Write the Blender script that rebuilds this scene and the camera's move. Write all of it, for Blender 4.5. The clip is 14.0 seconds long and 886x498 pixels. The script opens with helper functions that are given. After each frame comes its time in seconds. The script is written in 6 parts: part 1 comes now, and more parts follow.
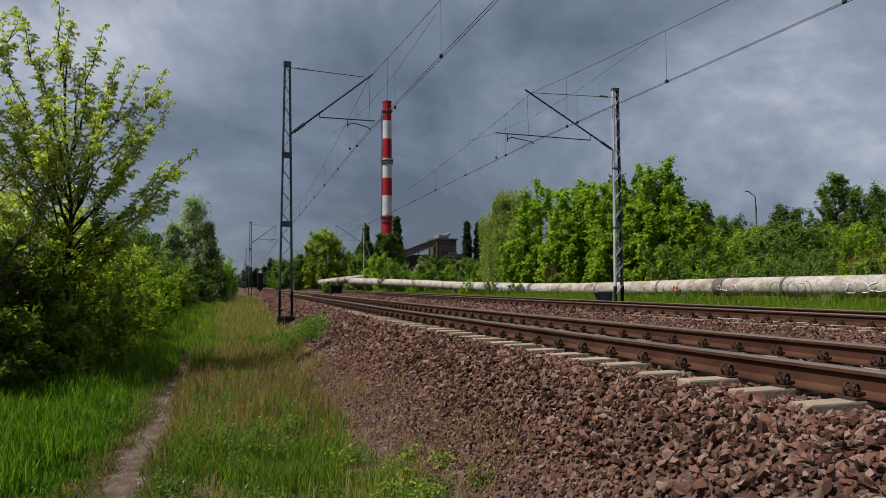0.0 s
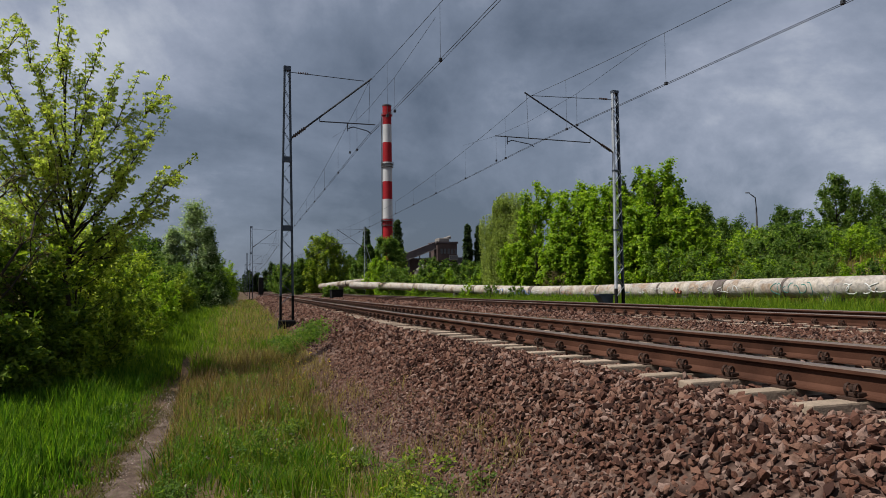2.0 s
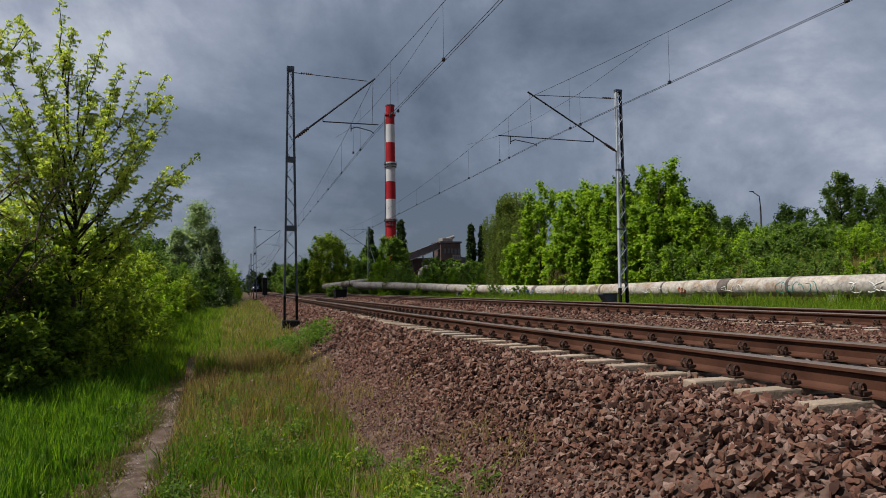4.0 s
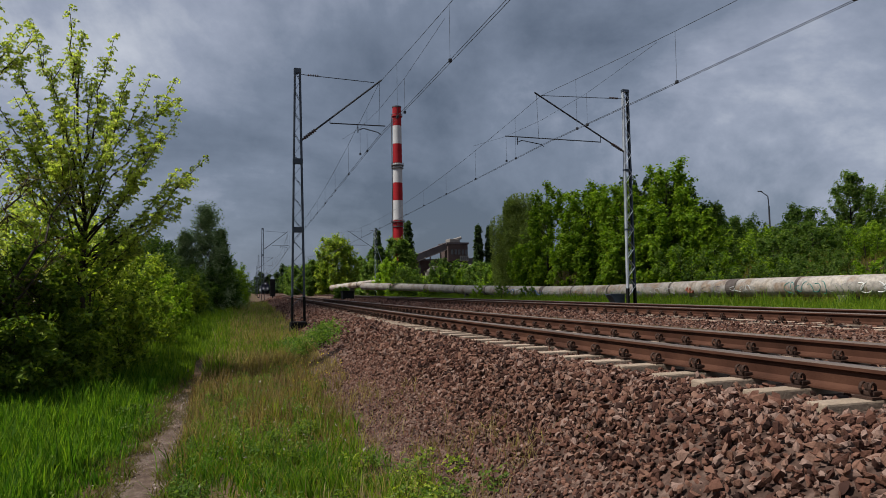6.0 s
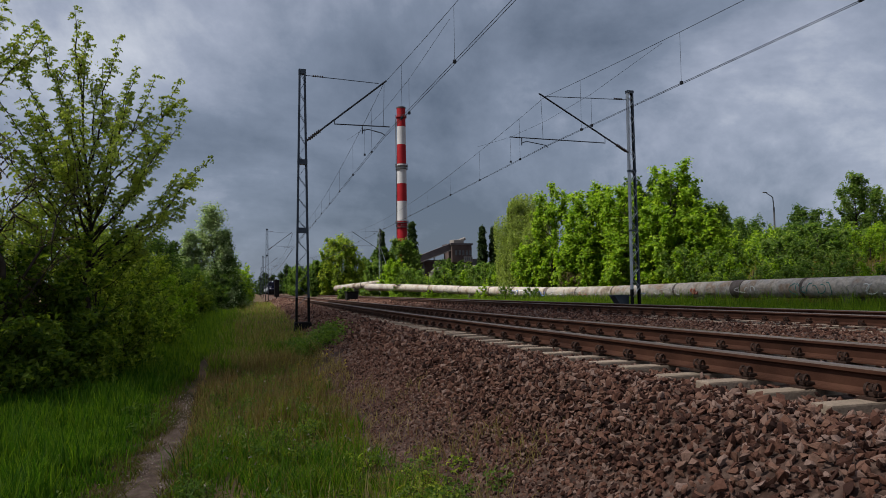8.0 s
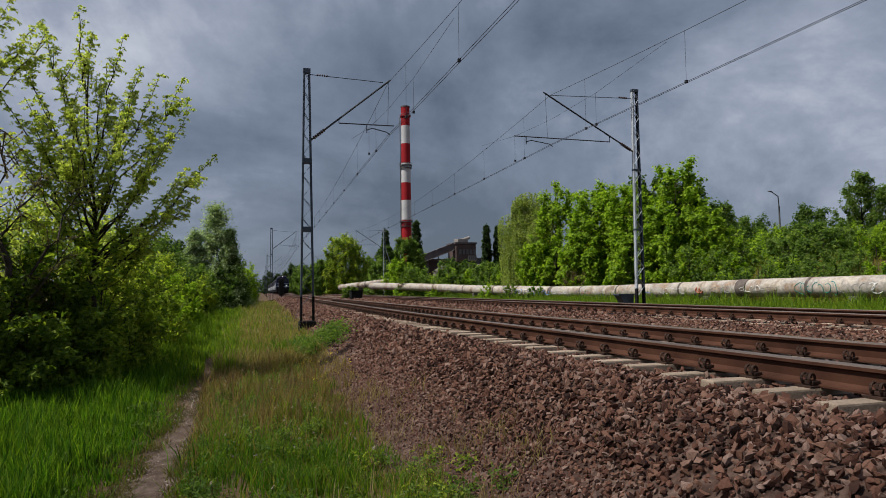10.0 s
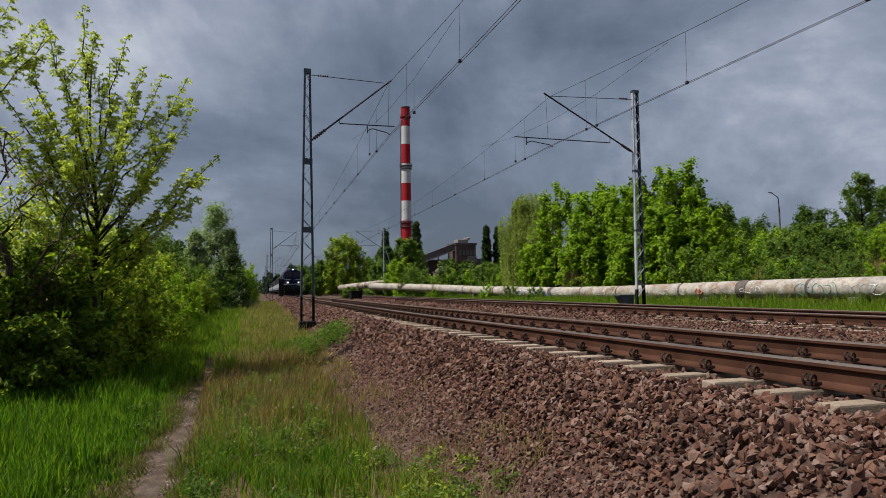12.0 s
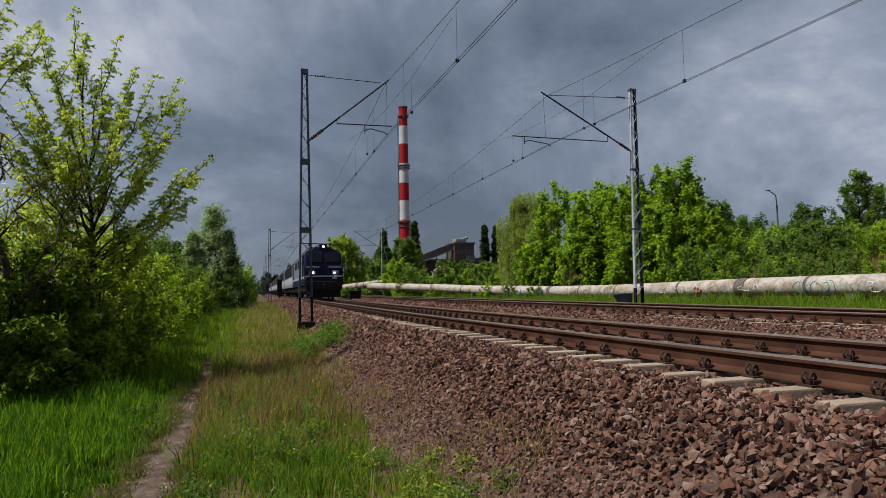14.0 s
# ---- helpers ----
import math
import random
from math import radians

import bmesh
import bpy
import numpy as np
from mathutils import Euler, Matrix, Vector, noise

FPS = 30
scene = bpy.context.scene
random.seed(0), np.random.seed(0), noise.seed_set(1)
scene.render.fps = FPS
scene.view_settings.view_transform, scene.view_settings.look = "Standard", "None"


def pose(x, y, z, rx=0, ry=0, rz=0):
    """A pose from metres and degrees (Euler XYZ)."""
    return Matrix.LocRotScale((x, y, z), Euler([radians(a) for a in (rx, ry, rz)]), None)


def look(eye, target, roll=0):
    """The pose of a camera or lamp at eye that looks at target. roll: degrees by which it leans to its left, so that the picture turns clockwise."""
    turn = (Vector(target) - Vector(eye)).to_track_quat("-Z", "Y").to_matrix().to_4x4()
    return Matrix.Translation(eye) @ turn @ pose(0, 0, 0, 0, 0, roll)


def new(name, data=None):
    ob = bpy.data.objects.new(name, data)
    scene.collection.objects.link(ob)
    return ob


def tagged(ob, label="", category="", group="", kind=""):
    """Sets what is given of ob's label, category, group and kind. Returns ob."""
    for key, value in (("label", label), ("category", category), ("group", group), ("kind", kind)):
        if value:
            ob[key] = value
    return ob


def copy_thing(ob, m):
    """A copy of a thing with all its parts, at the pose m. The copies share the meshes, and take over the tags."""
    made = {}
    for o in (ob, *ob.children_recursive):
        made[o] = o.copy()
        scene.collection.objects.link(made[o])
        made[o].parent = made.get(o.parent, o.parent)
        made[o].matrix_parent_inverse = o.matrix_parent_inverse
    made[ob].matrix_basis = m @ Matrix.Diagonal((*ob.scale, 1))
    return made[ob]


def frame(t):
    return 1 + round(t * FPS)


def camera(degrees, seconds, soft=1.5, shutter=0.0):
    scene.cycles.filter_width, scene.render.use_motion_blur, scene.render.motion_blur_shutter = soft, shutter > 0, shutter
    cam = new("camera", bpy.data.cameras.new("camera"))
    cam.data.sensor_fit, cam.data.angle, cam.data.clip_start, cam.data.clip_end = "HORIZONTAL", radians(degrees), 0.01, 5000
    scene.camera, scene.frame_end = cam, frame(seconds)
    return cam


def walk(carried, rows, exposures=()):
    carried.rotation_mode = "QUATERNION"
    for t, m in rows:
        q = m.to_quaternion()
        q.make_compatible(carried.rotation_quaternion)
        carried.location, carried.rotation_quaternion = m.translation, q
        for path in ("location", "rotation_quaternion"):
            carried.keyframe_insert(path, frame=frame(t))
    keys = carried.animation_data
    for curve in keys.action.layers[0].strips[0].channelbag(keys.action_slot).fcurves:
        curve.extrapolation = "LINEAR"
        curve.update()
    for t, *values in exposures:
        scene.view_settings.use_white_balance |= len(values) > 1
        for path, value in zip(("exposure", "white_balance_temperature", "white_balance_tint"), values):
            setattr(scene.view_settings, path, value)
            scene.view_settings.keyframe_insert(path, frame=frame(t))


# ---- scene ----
# ------------------------------------------------------------- camera
cam = camera(65.24, 14.0, soft=0.9)
# seconds, x, y, z, heading to the right of the track, upward tilt, lean
HELD = [
    (0.0, 0.000, 0.000, 0.520, 19.39, 2.99, 0.29), (0.5, -0.001, 0.002, 0.519, 19.34, 2.83, 0.44),
    (1.0, -0.007, -0.010, 0.521, 19.35, 2.95, 0.32), (1.5, -0.000, -0.005, 0.521, 19.41, 3.15, 0.64),
    (2.0, -0.002, -0.008, 0.519, 19.34, 3.26, 0.63), (2.5, -0.009, -0.016, 0.519, 19.26, 3.23, 0.62),
    (3.0, -0.003, -0.004, 0.517, 19.21, 3.15, 0.67), (5.5, -0.011, -0.019, 0.519, 18.62, 3.43, 0.92),
    (6.0, -0.006, -0.012, 0.514, 18.46, 3.34, 0.92), (6.5, -0.019, -0.024, 0.514, 18.40, 3.30, 0.80),
    (7.0, -0.014, -0.023, 0.515, 18.43, 3.38, 0.58), (7.5, -0.013, -0.026, 0.516, 18.31, 3.43, 0.66),
    (8.0, -0.016, -0.025, 0.512, 18.13, 3.41, 0.82), (10.5, -0.026, -0.030, 0.510, 17.73, 3.34, 0.74),
    (11.0, -0.029, -0.030, 0.513, 17.76, 3.50, 0.68), (11.5, -0.028, -0.026, 0.511, 17.80, 3.44, 0.65),
    (12.0, -0.034, -0.026, 0.508, 17.79, 3.39, 0.69), (12.5, -0.032, -0.024, 0.511, 17.76, 3.31, 0.89),
    (13.0, -0.032, -0.024, 0.510, 17.75, 3.39, 0.93), (13.5, -0.035, -0.028, 0.510, 17.81, 3.25, 0.75),
    (14.0, -0.028, -0.013, 0.513, 17.93, 3.35, 1.01)]
walk(cam, [(t, pose(x, y, z, 90 + tilt, 0, -turn) @ pose(0, 0, 0, 0, 0, -lean)) for t, x, y, z, turn, tilt, lean in HELD],
     exposures=[(0.0, 0.5), (3.0, 0.5), (5.5, 0.50), (7.0, 0.58), (8.2, 0.62), (9.4, 0.55), (10.3, 0.5), (14.0, 0.5)])

# ------------------------------------------------------------- light
SUN_TO = Vector((-0.80, -0.02, 1.15)).normalized()
sun = new("sun", bpy.data.lights.new("sun", "SUN"))
sun.data.energy, sun.data.angle, sun.data.color = 4.5, radians(1.0), (1.0, 0.955, 0.88)
sun.matrix_world = look(SUN_TO * 200, (0, 0, 0))


def make_world():
    """A storm sky: layered grey cloud over a clear-sky dome."""
    w = bpy.data.worlds.new("sky")
    scene.world = w
    w.use_nodes = True
    nt = w.node_tree
    nt.nodes.clear()
    N = lambda kind, **kw: node(nt, kind, **kw)
    out, bg = N("ShaderNodeOutputWorld"), N("ShaderNodeBackground")
    sky = N("ShaderNodeTexSky", sky_type="NISHITA", sun_disc=False)
    sky.sun_elevation = math.asin(SUN_TO.z)
    sky.sun_rotation = math.atan2(SUN_TO.x, SUN_TO.y)
    coord = N("ShaderNodeTexCoord")
    sep = N("ShaderNodeSeparateXYZ")
    nt.links.new(coord.outputs["Generated"], sep.inputs[0])
    # the cloud layer as a plane overhead
    up = N("ShaderNodeMath", operation="MAXIMUM")
    nt.links.new(sep.outputs["Z"], up.inputs[0])
    up.inputs[1].default_value = 0.0
    lift = N("ShaderNodeMath", operation="ADD")
    nt.links.new(up.outputs[0], lift.inputs[0])
    lift.inputs[1].default_value = 0.75
    flat = N("ShaderNodeCombineXYZ")
    for i, ax in enumerate("XY"):
        d = N("ShaderNodeMath", operation="DIVIDE")
        nt.links.new(sep.outputs[ax], d.inputs[0])
        nt.links.new(lift.outputs[0], d.inputs[1])
        nt.links.new(d.outputs[0], flat.inputs[i])
    big = N("ShaderNodeTexNoise")
    big.inputs["Scale"].default_value, big.inputs["Detail"].default_value = 2.3, 8.0
    big.inputs["Roughness"].default_value, big.inputs["Distortion"].default_value = 0.58, 0.5
    nt.links.new(flat.outputs[0], big.inputs["Vector"])
    # the heaviest cloud stands over the line ahead
    dark = N("ShaderNodeVectorMath", operation="DOT_PRODUCT")
    dark.inputs[1].default_value = Vector((0.30, 0.94, 0.10)).normalized()
    nt.links.new(coord.outputs["Generated"], dark.inputs[0])
    spot = N("ShaderNodeMapRange")
    spot.inputs["From Min"].default_value, spot.inputs["From Max"].default_value = 0.91, 1.0
    spot.inputs["To Min"].default_value, spot.inputs["To Max"].default_value = 0.0, -0.18
    nt.links.new(dark.outputs["Value"], spot.inputs["Value"])
    add = N("ShaderNodeMath", operation="ADD")
    nt.links.new(big.outputs["Fac"], add.inputs[0])
    nt.links.new(spot.outputs["Result"], add.inputs[1])
    # thicker cloud low over the horizon, torn edges higher up
    low = N("ShaderNodeMapRange")
    low.inputs["From Min"].default_value, low.inputs["From Max"].default_value = 0.0, 0.26
    low.inputs["To Min"].default_value, low.inputs["To Max"].default_value = -0.12, 0.015
    nt.links.new(sep.outputs["Z"], low.inputs["Value"])
    torn = N("ShaderNodeTexNoise")
    torn.inputs["Scale"].default_value, torn.inputs["Detail"].default_value, torn.inputs["Roughness"].default_value = 5.5, 7.0, 0.62
    nt.links.new(flat.outputs[0], torn.inputs["Vector"])
    rag = N("ShaderNodeMapRange")
    rag.inputs["From Min"].default_value, rag.inputs["From Max"].default_value = 0.25, 0.75
    rag.inputs["To Min"].default_value, rag.inputs["To Max"].default_value = -0.10, 0.10
    nt.links.new(torn.outputs["Fac"], rag.inputs["Value"])
    both = N("ShaderNodeMath", operation="ADD")
    nt.links.new(low.outputs["Result"], both.inputs[0])
    nt.links.new(rag.outputs["Result"], both.inputs[1])
    total = N("ShaderNodeMath", operation="ADD")
    nt.links.new(add.outputs[0], total.inputs[0])
    nt.links.new(both.outputs[0], total.inputs[1])
    ramp = N("ShaderNodeValToRGB")
    stops(ramp, [(0.21, (0.080, 0.102, 0.143)), (0.395, (0.150, 0.180, 0.240)), (0.52, (0.255, 0.285, 0.36)),
                 (0.64, (0.43, 0.455, 0.515)), (0.80, (0.70, 0.72, 0.77))])
    nt.links.new(total.outputs[0], ramp.inputs[0])
    dim = N("ShaderNodeMix", data_type="RGBA", blend_type="MULTIPLY")
    dim.inputs["Factor"].default_value = 1.0
    nt.links.new(sky.outputs[0], dim.inputs["A"])
    dim.inputs["B"].default_value = (0.1, 0.1, 0.1, 1)
    cover = N("ShaderNodeMix", data_type="RGBA")
    cover.inputs["Factor"].default_value = 0.93
    nt.links.new(dim.outputs["Result"], cover.inputs["A"])
    nt.links.new(ramp.outputs[0], cover.inputs["B"])
    nt.links.new(cover.outputs["Result"], bg.inputs["Color"])
    bg.inputs["Strength"].default_value = 0.88
    nt.links.new(bg.outputs[0], out.inputs[0])


def node(nt, kind, **kw):
    n = nt.nodes.new(kind)
    for k, v in kw.items():
        setattr(n, k, v)
    return n


def stops(ramp, rows):
    el = ramp.color_ramp.elements
    while len(el) < len(rows):
        el.new(0.5)
    for e, (p, c) in zip(el, rows):
        e.position, e.color = p, (*c, 1)


make_world()


# ------------------------------------------------------------- materials
def surface(name, tones, scale=3.0, rough=0.8, metal=0.0, bump=0.0, fine=40.0, vary=None, amount=0.35, through_light=None,
            spread=(0.3, 0.7), stretch=(1, 1, 1), mottle=0.0):
    """A worn surface: tones laid over coarse noise, fine noise for grain and relief, and a shade of its own for each piece
    (vary: 'object' or 'island')."""
    m = bpy.data.materials.new(name)
    m.use_nodes = True
    nt = m.node_tree
    nt.nodes.clear()
    link = nt.links.new
    out, bsdf = node(nt, "ShaderNodeOutputMaterial"), node(nt, "ShaderNodeBsdfPrincipled")
    bsdf.inputs["Roughness"].default_value, bsdf.inputs["Metallic"].default_value = rough, metal
    bsdf.inputs["Specular IOR Level"].default_value = 0.5 if rough < 0.4 else 0.12
    geo = node(nt, "ShaderNodeNewGeometry")
    mapping = node(nt, "ShaderNodeMapping")
    mapping.inputs["Scale"].default_value = stretch
    link(geo.outputs["Position"], mapping.inputs["Vector"])
    if vary == "local":
        tc = node(nt, "ShaderNodeTexCoord")
        link(tc.outputs["Object"], mapping.inputs["Vector"])
    coarse, grain = node(nt, "ShaderNodeTexNoise"), node(nt, "ShaderNodeTexNoise")
    coarse.inputs["Scale"].default_value, coarse.inputs["Detail"].default_value = scale, 5.0
    grain.inputs["Scale"].default_value, grain.inputs["Detail"].default_value = fine, 4.0
    for t in (coarse, grain):
        link(mapping.outputs[0], t.inputs["Vector"])
    ramp = node(nt, "ShaderNodeValToRGB")
    lo, hi = spread
    stops(ramp, [(lo + (hi - lo) * i / max(1, len(tones) - 1), c) for i, c in enumerate(tones)])
    fac = coarse.outputs["Fac"]
    if vary in ("object", "island"):
        src = node(nt, "ShaderNodeObjectInfo").outputs["Random"] if vary == "object" else geo.outputs["Random Per Island"]
        mixf = node(nt, "ShaderNodeMix", data_type="FLOAT")
        mixf.inputs["Factor"].default_value = amount
        link(fac, mixf.inputs["A"])
        link(src, mixf.inputs["B"])
        fac = mixf.outputs["Result"]
    link(fac, ramp.inputs[0])
    col = ramp.outputs[0]
    if mottle:
        mul = node(nt, "ShaderNodeMix", data_type="RGBA", blend_type="MULTIPLY")
        mul.inputs["Factor"].default_value = mottle
        link(col, mul.inputs["A"])
        r2 = node(nt, "ShaderNodeValToRGB")
        stops(r2, [(0.35, (0.35, 0.35, 0.35)), (0.62, (1, 1, 1))])
        link(grain.outputs["Fac"], r2.inputs[0])
        link(r2.outputs[0], mul.inputs["B"])
        col = mul.outputs["Result"]
    link(col, bsdf.inputs["Base Color"])
    if bump:
        b = node(nt, "ShaderNodeBump")
        b.inputs["Strength"].default_value, b.inputs["Distance"].default_value = bump, 0.02
        link(grain.outputs["Fac"], b.inputs["Height"])
        link(b.outputs[0], bsdf.inputs["Normal"])
    shader = bsdf.outputs[0]
    if through_light:
        tl = node(nt, "ShaderNodeBsdfTranslucent")
        tint = node(nt, "ShaderNodeMix", data_type="RGBA", blend_type="MULTIPLY")
        tint.inputs["Factor"].default_value = 1.0
        link(col, tint.inputs["A"])
        tint.inputs["B"].default_value = (*through_light, 1)
        link(tint.outputs["Result"], tl.inputs["Color"])
        ms = node(nt, "ShaderNodeMixShader")
        ms.inputs[0].default_value = 0.5
        link(shader, ms.inputs[1])
        link(tl.outputs[0], ms.inputs[2])
        shader = ms.outputs[0]
    link(shader, out.inputs[0])
    return m


def leaf(name, tones, glow=(1.6, 1.7, 0.7)):
    return surface(name, tones, scale=0.9, rough=0.5, vary="island", amount=0.6, through_light=glow, spread=(0.2, 0.8))


def lamp_glow(name, colour, power):
    m = bpy.data.materials.new(name)
    m.use_nodes = True
    b = m.node_tree.nodes["Principled BSDF"]
    b.inputs["Base Color"].default_value = (*colour, 1)
    b.inputs["Emission Color"].default_value = (*colour, 1)
    b.inputs["Emission Strength"].default_value = power
    return m


M_STONE = surface("ballast_stone", [(0.022, 0.011, 0.009), (0.068, 0.031, 0.022), (0.105, 0.050, 0.035), (0.138, 0.074, 0.052), (0.185, 0.122, 0.100)], 1.2, 0.85,
                  bump=0.35, fine=60, vary="island", amount=0.65, spread=(0.2, 0.8))
M_STONE_PART = surface("ballast_stone_loose", [(0.022, 0.011, 0.009), (0.068, 0.031, 0.022), (0.105, 0.050, 0.035), (0.138, 0.074, 0.052), (0.185, 0.122, 0.100)], 1.2, 0.85,
                       bump=0.35, fine=60, vary="object", amount=0.65, spread=(0.2, 0.8))
M_RAIL = surface("rusted_rail_steel", [(0.034, 0.0145, 0.009), (0.054, 0.023, 0.0145), (0.076, 0.034, 0.021)], 2.5, 0.75, 0.1, 0.15, 50)
M_HEAD = surface("worn_rail_head", [(0.13, 0.10, 0.088), (0.19, 0.155, 0.135)], 1.5, 0.5, 0.6, 0.05, 30, stretch=(6, 0.4, 6))
M_CLIP = surface("oiled_clip_iron", [(0.035, 0.022, 0.018), (0.07, 0.042, 0.032)], 6, 0.6, 0.4, 0.2, 80)
M_SLEEPER = surface("weathered_sleeper_concrete", [(0.23, 0.18, 0.135), (0.34, 0.265, 0.205)], 4, 0.9, 0, 0.3, 60, vary="object", amount=0.3, mottle=0.3)
M_GALV = surface("painted_mast_steel", [(0.045, 0.056, 0.072), (0.085, 0.10, 0.12)], 3, 0.55, 0.5, 0.1, 40)
# galvanised steel with sunlight put into its colour
M_GALV_LIT = surface("sunlit_galvanised_steel", [(0.36, 0.39, 0.42), (0.48, 0.51, 0.54)], 3, 0.45, 0.4, 0.1, 40)
M_BLACKP = surface("bitumen_black_steel", [(0.005, 0.005, 0.005), (0.012, 0.011, 0.011)], 4, 0.8, 0, 0.2, 40)
M_WIRE = surface("weathered_copper_wire", [(0.03, 0.033, 0.04), (0.05, 0.052, 0.058)], 3, 0.6, 0.4)
M_INSUL = surface("brown_glazed_insulator", [(0.03, 0.018, 0.014), (0.05, 0.028, 0.02)], 5, 0.25)
M_CONC = surface("grey_concrete", [(0.15, 0.145, 0.135), (0.22, 0.215, 0.20)], 2, 0.9, 0, 0.3, 40, mottle=0.3)
M_DRYCONC = surface("stained_concrete", [(0.05, 0.046, 0.042), (0.11, 0.10, 0.09)], 2, 0.9, 0, 0.3, 40)


# ------------------------------------------------------------- helpers
def np_mesh(name, verts, faces, mats, index=None, smooth=False):
    """A mesh from arrays; all faces have the same number of corners."""
    me = bpy.data.meshes.new(name)
    verts, faces = np.asarray(verts, np.float32), np.asarray(faces, np.int32)
    n, k = faces.shape
    me.vertices.add(len(verts))
    me.vertices.foreach_set("co", verts.ravel())
    me.loops.add(n * k)
    me.loops.foreach_set("vertex_index", faces.ravel())
    me.polygons.add(n)
    me.polygons.foreach_set("loop_start", np.arange(0, n * k, k, dtype=np.int32))
    me.polygons.foreach_set("use_smooth", np.full(n, smooth))
    for m in mats if isinstance(mats, (list, tuple)) else [mats]:
        me.materials.append(m)
    if index is not None:
        me.polygons.foreach_set("material_index", np.asarray(index, np.int32))
    me.update(calc_edges=True)
    return me


def part(name, bm, material, parent, label=""):
    """Links a bmesh (or a ready mesh) as one mesh object under a thing or a part."""
    if isinstance(bm, bpy.types.Mesh):
        me = bm
    else:
        me = bpy.data.meshes.new(name)
        bmesh.ops.recalc_face_normals(bm, faces=bm.faces[:])
        bm.to_mesh(me)
        bm.free()
    if material and not me.materials:
        me.materials.append(material)
    ob = new(name, me)
    ob.parent = parent
    if label:
        tagged(ob, label)
    return ob


def empty(name, label, category, m=None, group="", kind=""):
    e = new(name)
    e.empty_display_size = 0.2
    if m is not None:
        e.matrix_basis = m
    return tagged(e, label, category, group, kind)


def box(bm, x0, x1, y0, y1, z0, z1, bevel=0.0):
    r = bmesh.ops.create_cube(bm, size=1.0)
    for v in r["verts"]:
        v.co = Vector(((x0 + x1) / 2 + v.co.x * (x1 - x0), (y0 + y1) / 2 + v.co.y * (y1 - y0), (z0 + z1) / 2 + v.co.z * (z1 - z0)))
    if bevel:
        es = list({e for v in r["verts"] for e in v.link_edges})
        bmesh.ops.bevel(bm, geom=es, offset=bevel, segments=2, affect="EDGES", profile=0.6)
    return bm


def boxed(*a, **k):
    return box(bmesh.new(), *a, **k)


def rod(bm, a, b, r0, r1=None, n=8):
    a, b = Vector(a), Vector(b)
    d = b - a
    r = bmesh.ops.create_cone(bm, cap_ends=True, segments=n, radius1=r0, radius2=r0 if r1 is None else r1, depth=d.length)
    m = Matrix.Translation((a + b) / 2) @ d.to_track_quat("Z", "Y").to_matrix().to_4x4()
    bmesh.ops.transform(bm, matrix=m, verts=r["verts"])
    return bm


def rods(pts, r, n=8):
    bm = bmesh.new()
    for a, b in zip(pts, pts[1:]):
        rod(bm, a, b, r, n=n)
    return bm


def bar(bm, a, b, w, d):
    """A flat bar from a to b, w wide across, d thick."""
    a, b = Vector(a), Vector(b)
    q = (b - a).to_track_quat("Z", "Y").to_matrix().to_4x4()
    r = bmesh.ops.create_cube(bm, size=1.0)
    bmesh.ops.transform(bm, matrix=Matrix.Translation((a + b) / 2) @ q @ Matrix.Diagonal((w, d, (b - a).length, 1)), verts=r["verts"])
    return bm


def post(bm, a, b, w, d):
    """An upright bar from a to b, w along x, d along y."""
    r = bmesh.ops.create_cube(bm, size=1.0)
    for v in r["verts"]:
        c = b if v.co.z > 0 else a
        v.co = Vector((c.x + v.co.x * w, c.y + v.co.y * d, c.z))
    return bm


def ring(bm, m, r, t, n=14, k=6):
    """A torus round the z axis of m."""
    vs = []
    for i in range(n):
        a = 2 * math.pi * i / n
        row = []
        for j in range(k):
            c = 2 * math.pi * j / k
            row.append(bm.verts.new(m @ Vector(((r + t * math.cos(c)) * math.cos(a), (r + t * math.cos(c)) * math.sin(a), t * math.sin(c)))))
        vs.append(row)
    for i in range(n):
        for j in range(k):
            bm.faces.new((vs[i][j], vs[(i + 1) % n][j], vs[(i + 1) % n][(j + 1) % k], vs[i][(j + 1) % k]))
    return bm


def tube_mesh(name, pts, radii, mat, n=8, smooth=True):
    """A tube along points, with a radius at each."""
    P, R = np.asarray(pts, float), np.asarray(radii, float)
    T = np.gradient(P, axis=0)
    T /= np.linalg.norm(T, axis=1, keepdims=True) + 1e-9
    ref = np.where(abs(T[:, 2:3]) > 0.95, [[1.0, 0, 0]], [[0, 0, 1.0]])
    U = np.cross(T, ref)
    U /= np.linalg.norm(U, axis=1, keepdims=True) + 1e-9
    W = np.cross(U, T)
    a = np.arange(n) * 2 * np.pi / n
    V = P[:, None] + R[:, None, None] * (np.cos(a)[None, :, None] * U[:, None] + np.sin(a)[None, :, None] * W[:, None])
    F = [(i * n + j, i * n + (j + 1) % n, (i + 1) * n + (j + 1) % n, (i + 1) * n + j) for i in range(len(P) - 1) for j in range(n)]
    return np_mesh(name, V.reshape(-1, 3), F, mat, smooth=smooth)


# ------------------------------------------------------------- the lie of the land
KAP, YC, X1, T2, Z2 = 0.0028, 19.2, 4.566, 6.0, 0.02


def centre(y):
    """x of the near track's centre line: a slight bend, then straight."""
    y = np.asarray(y, float)
    return X1 + np.where(y < YC, KAP * y * np.abs(y) / 2, KAP * YC ** 2 / 2 + KAP * YC * (y - YC))


SLOPE = KAP * YC


def smooth_step(a, b, v):
    t = np.clip((np.asarray(v, float) - a) / (b - a), 0, 1)
    return t * t * (3 - 2 * t)


def left_level(y):
    return -1.0 + 0.42 * smooth_step(8, 32, y)


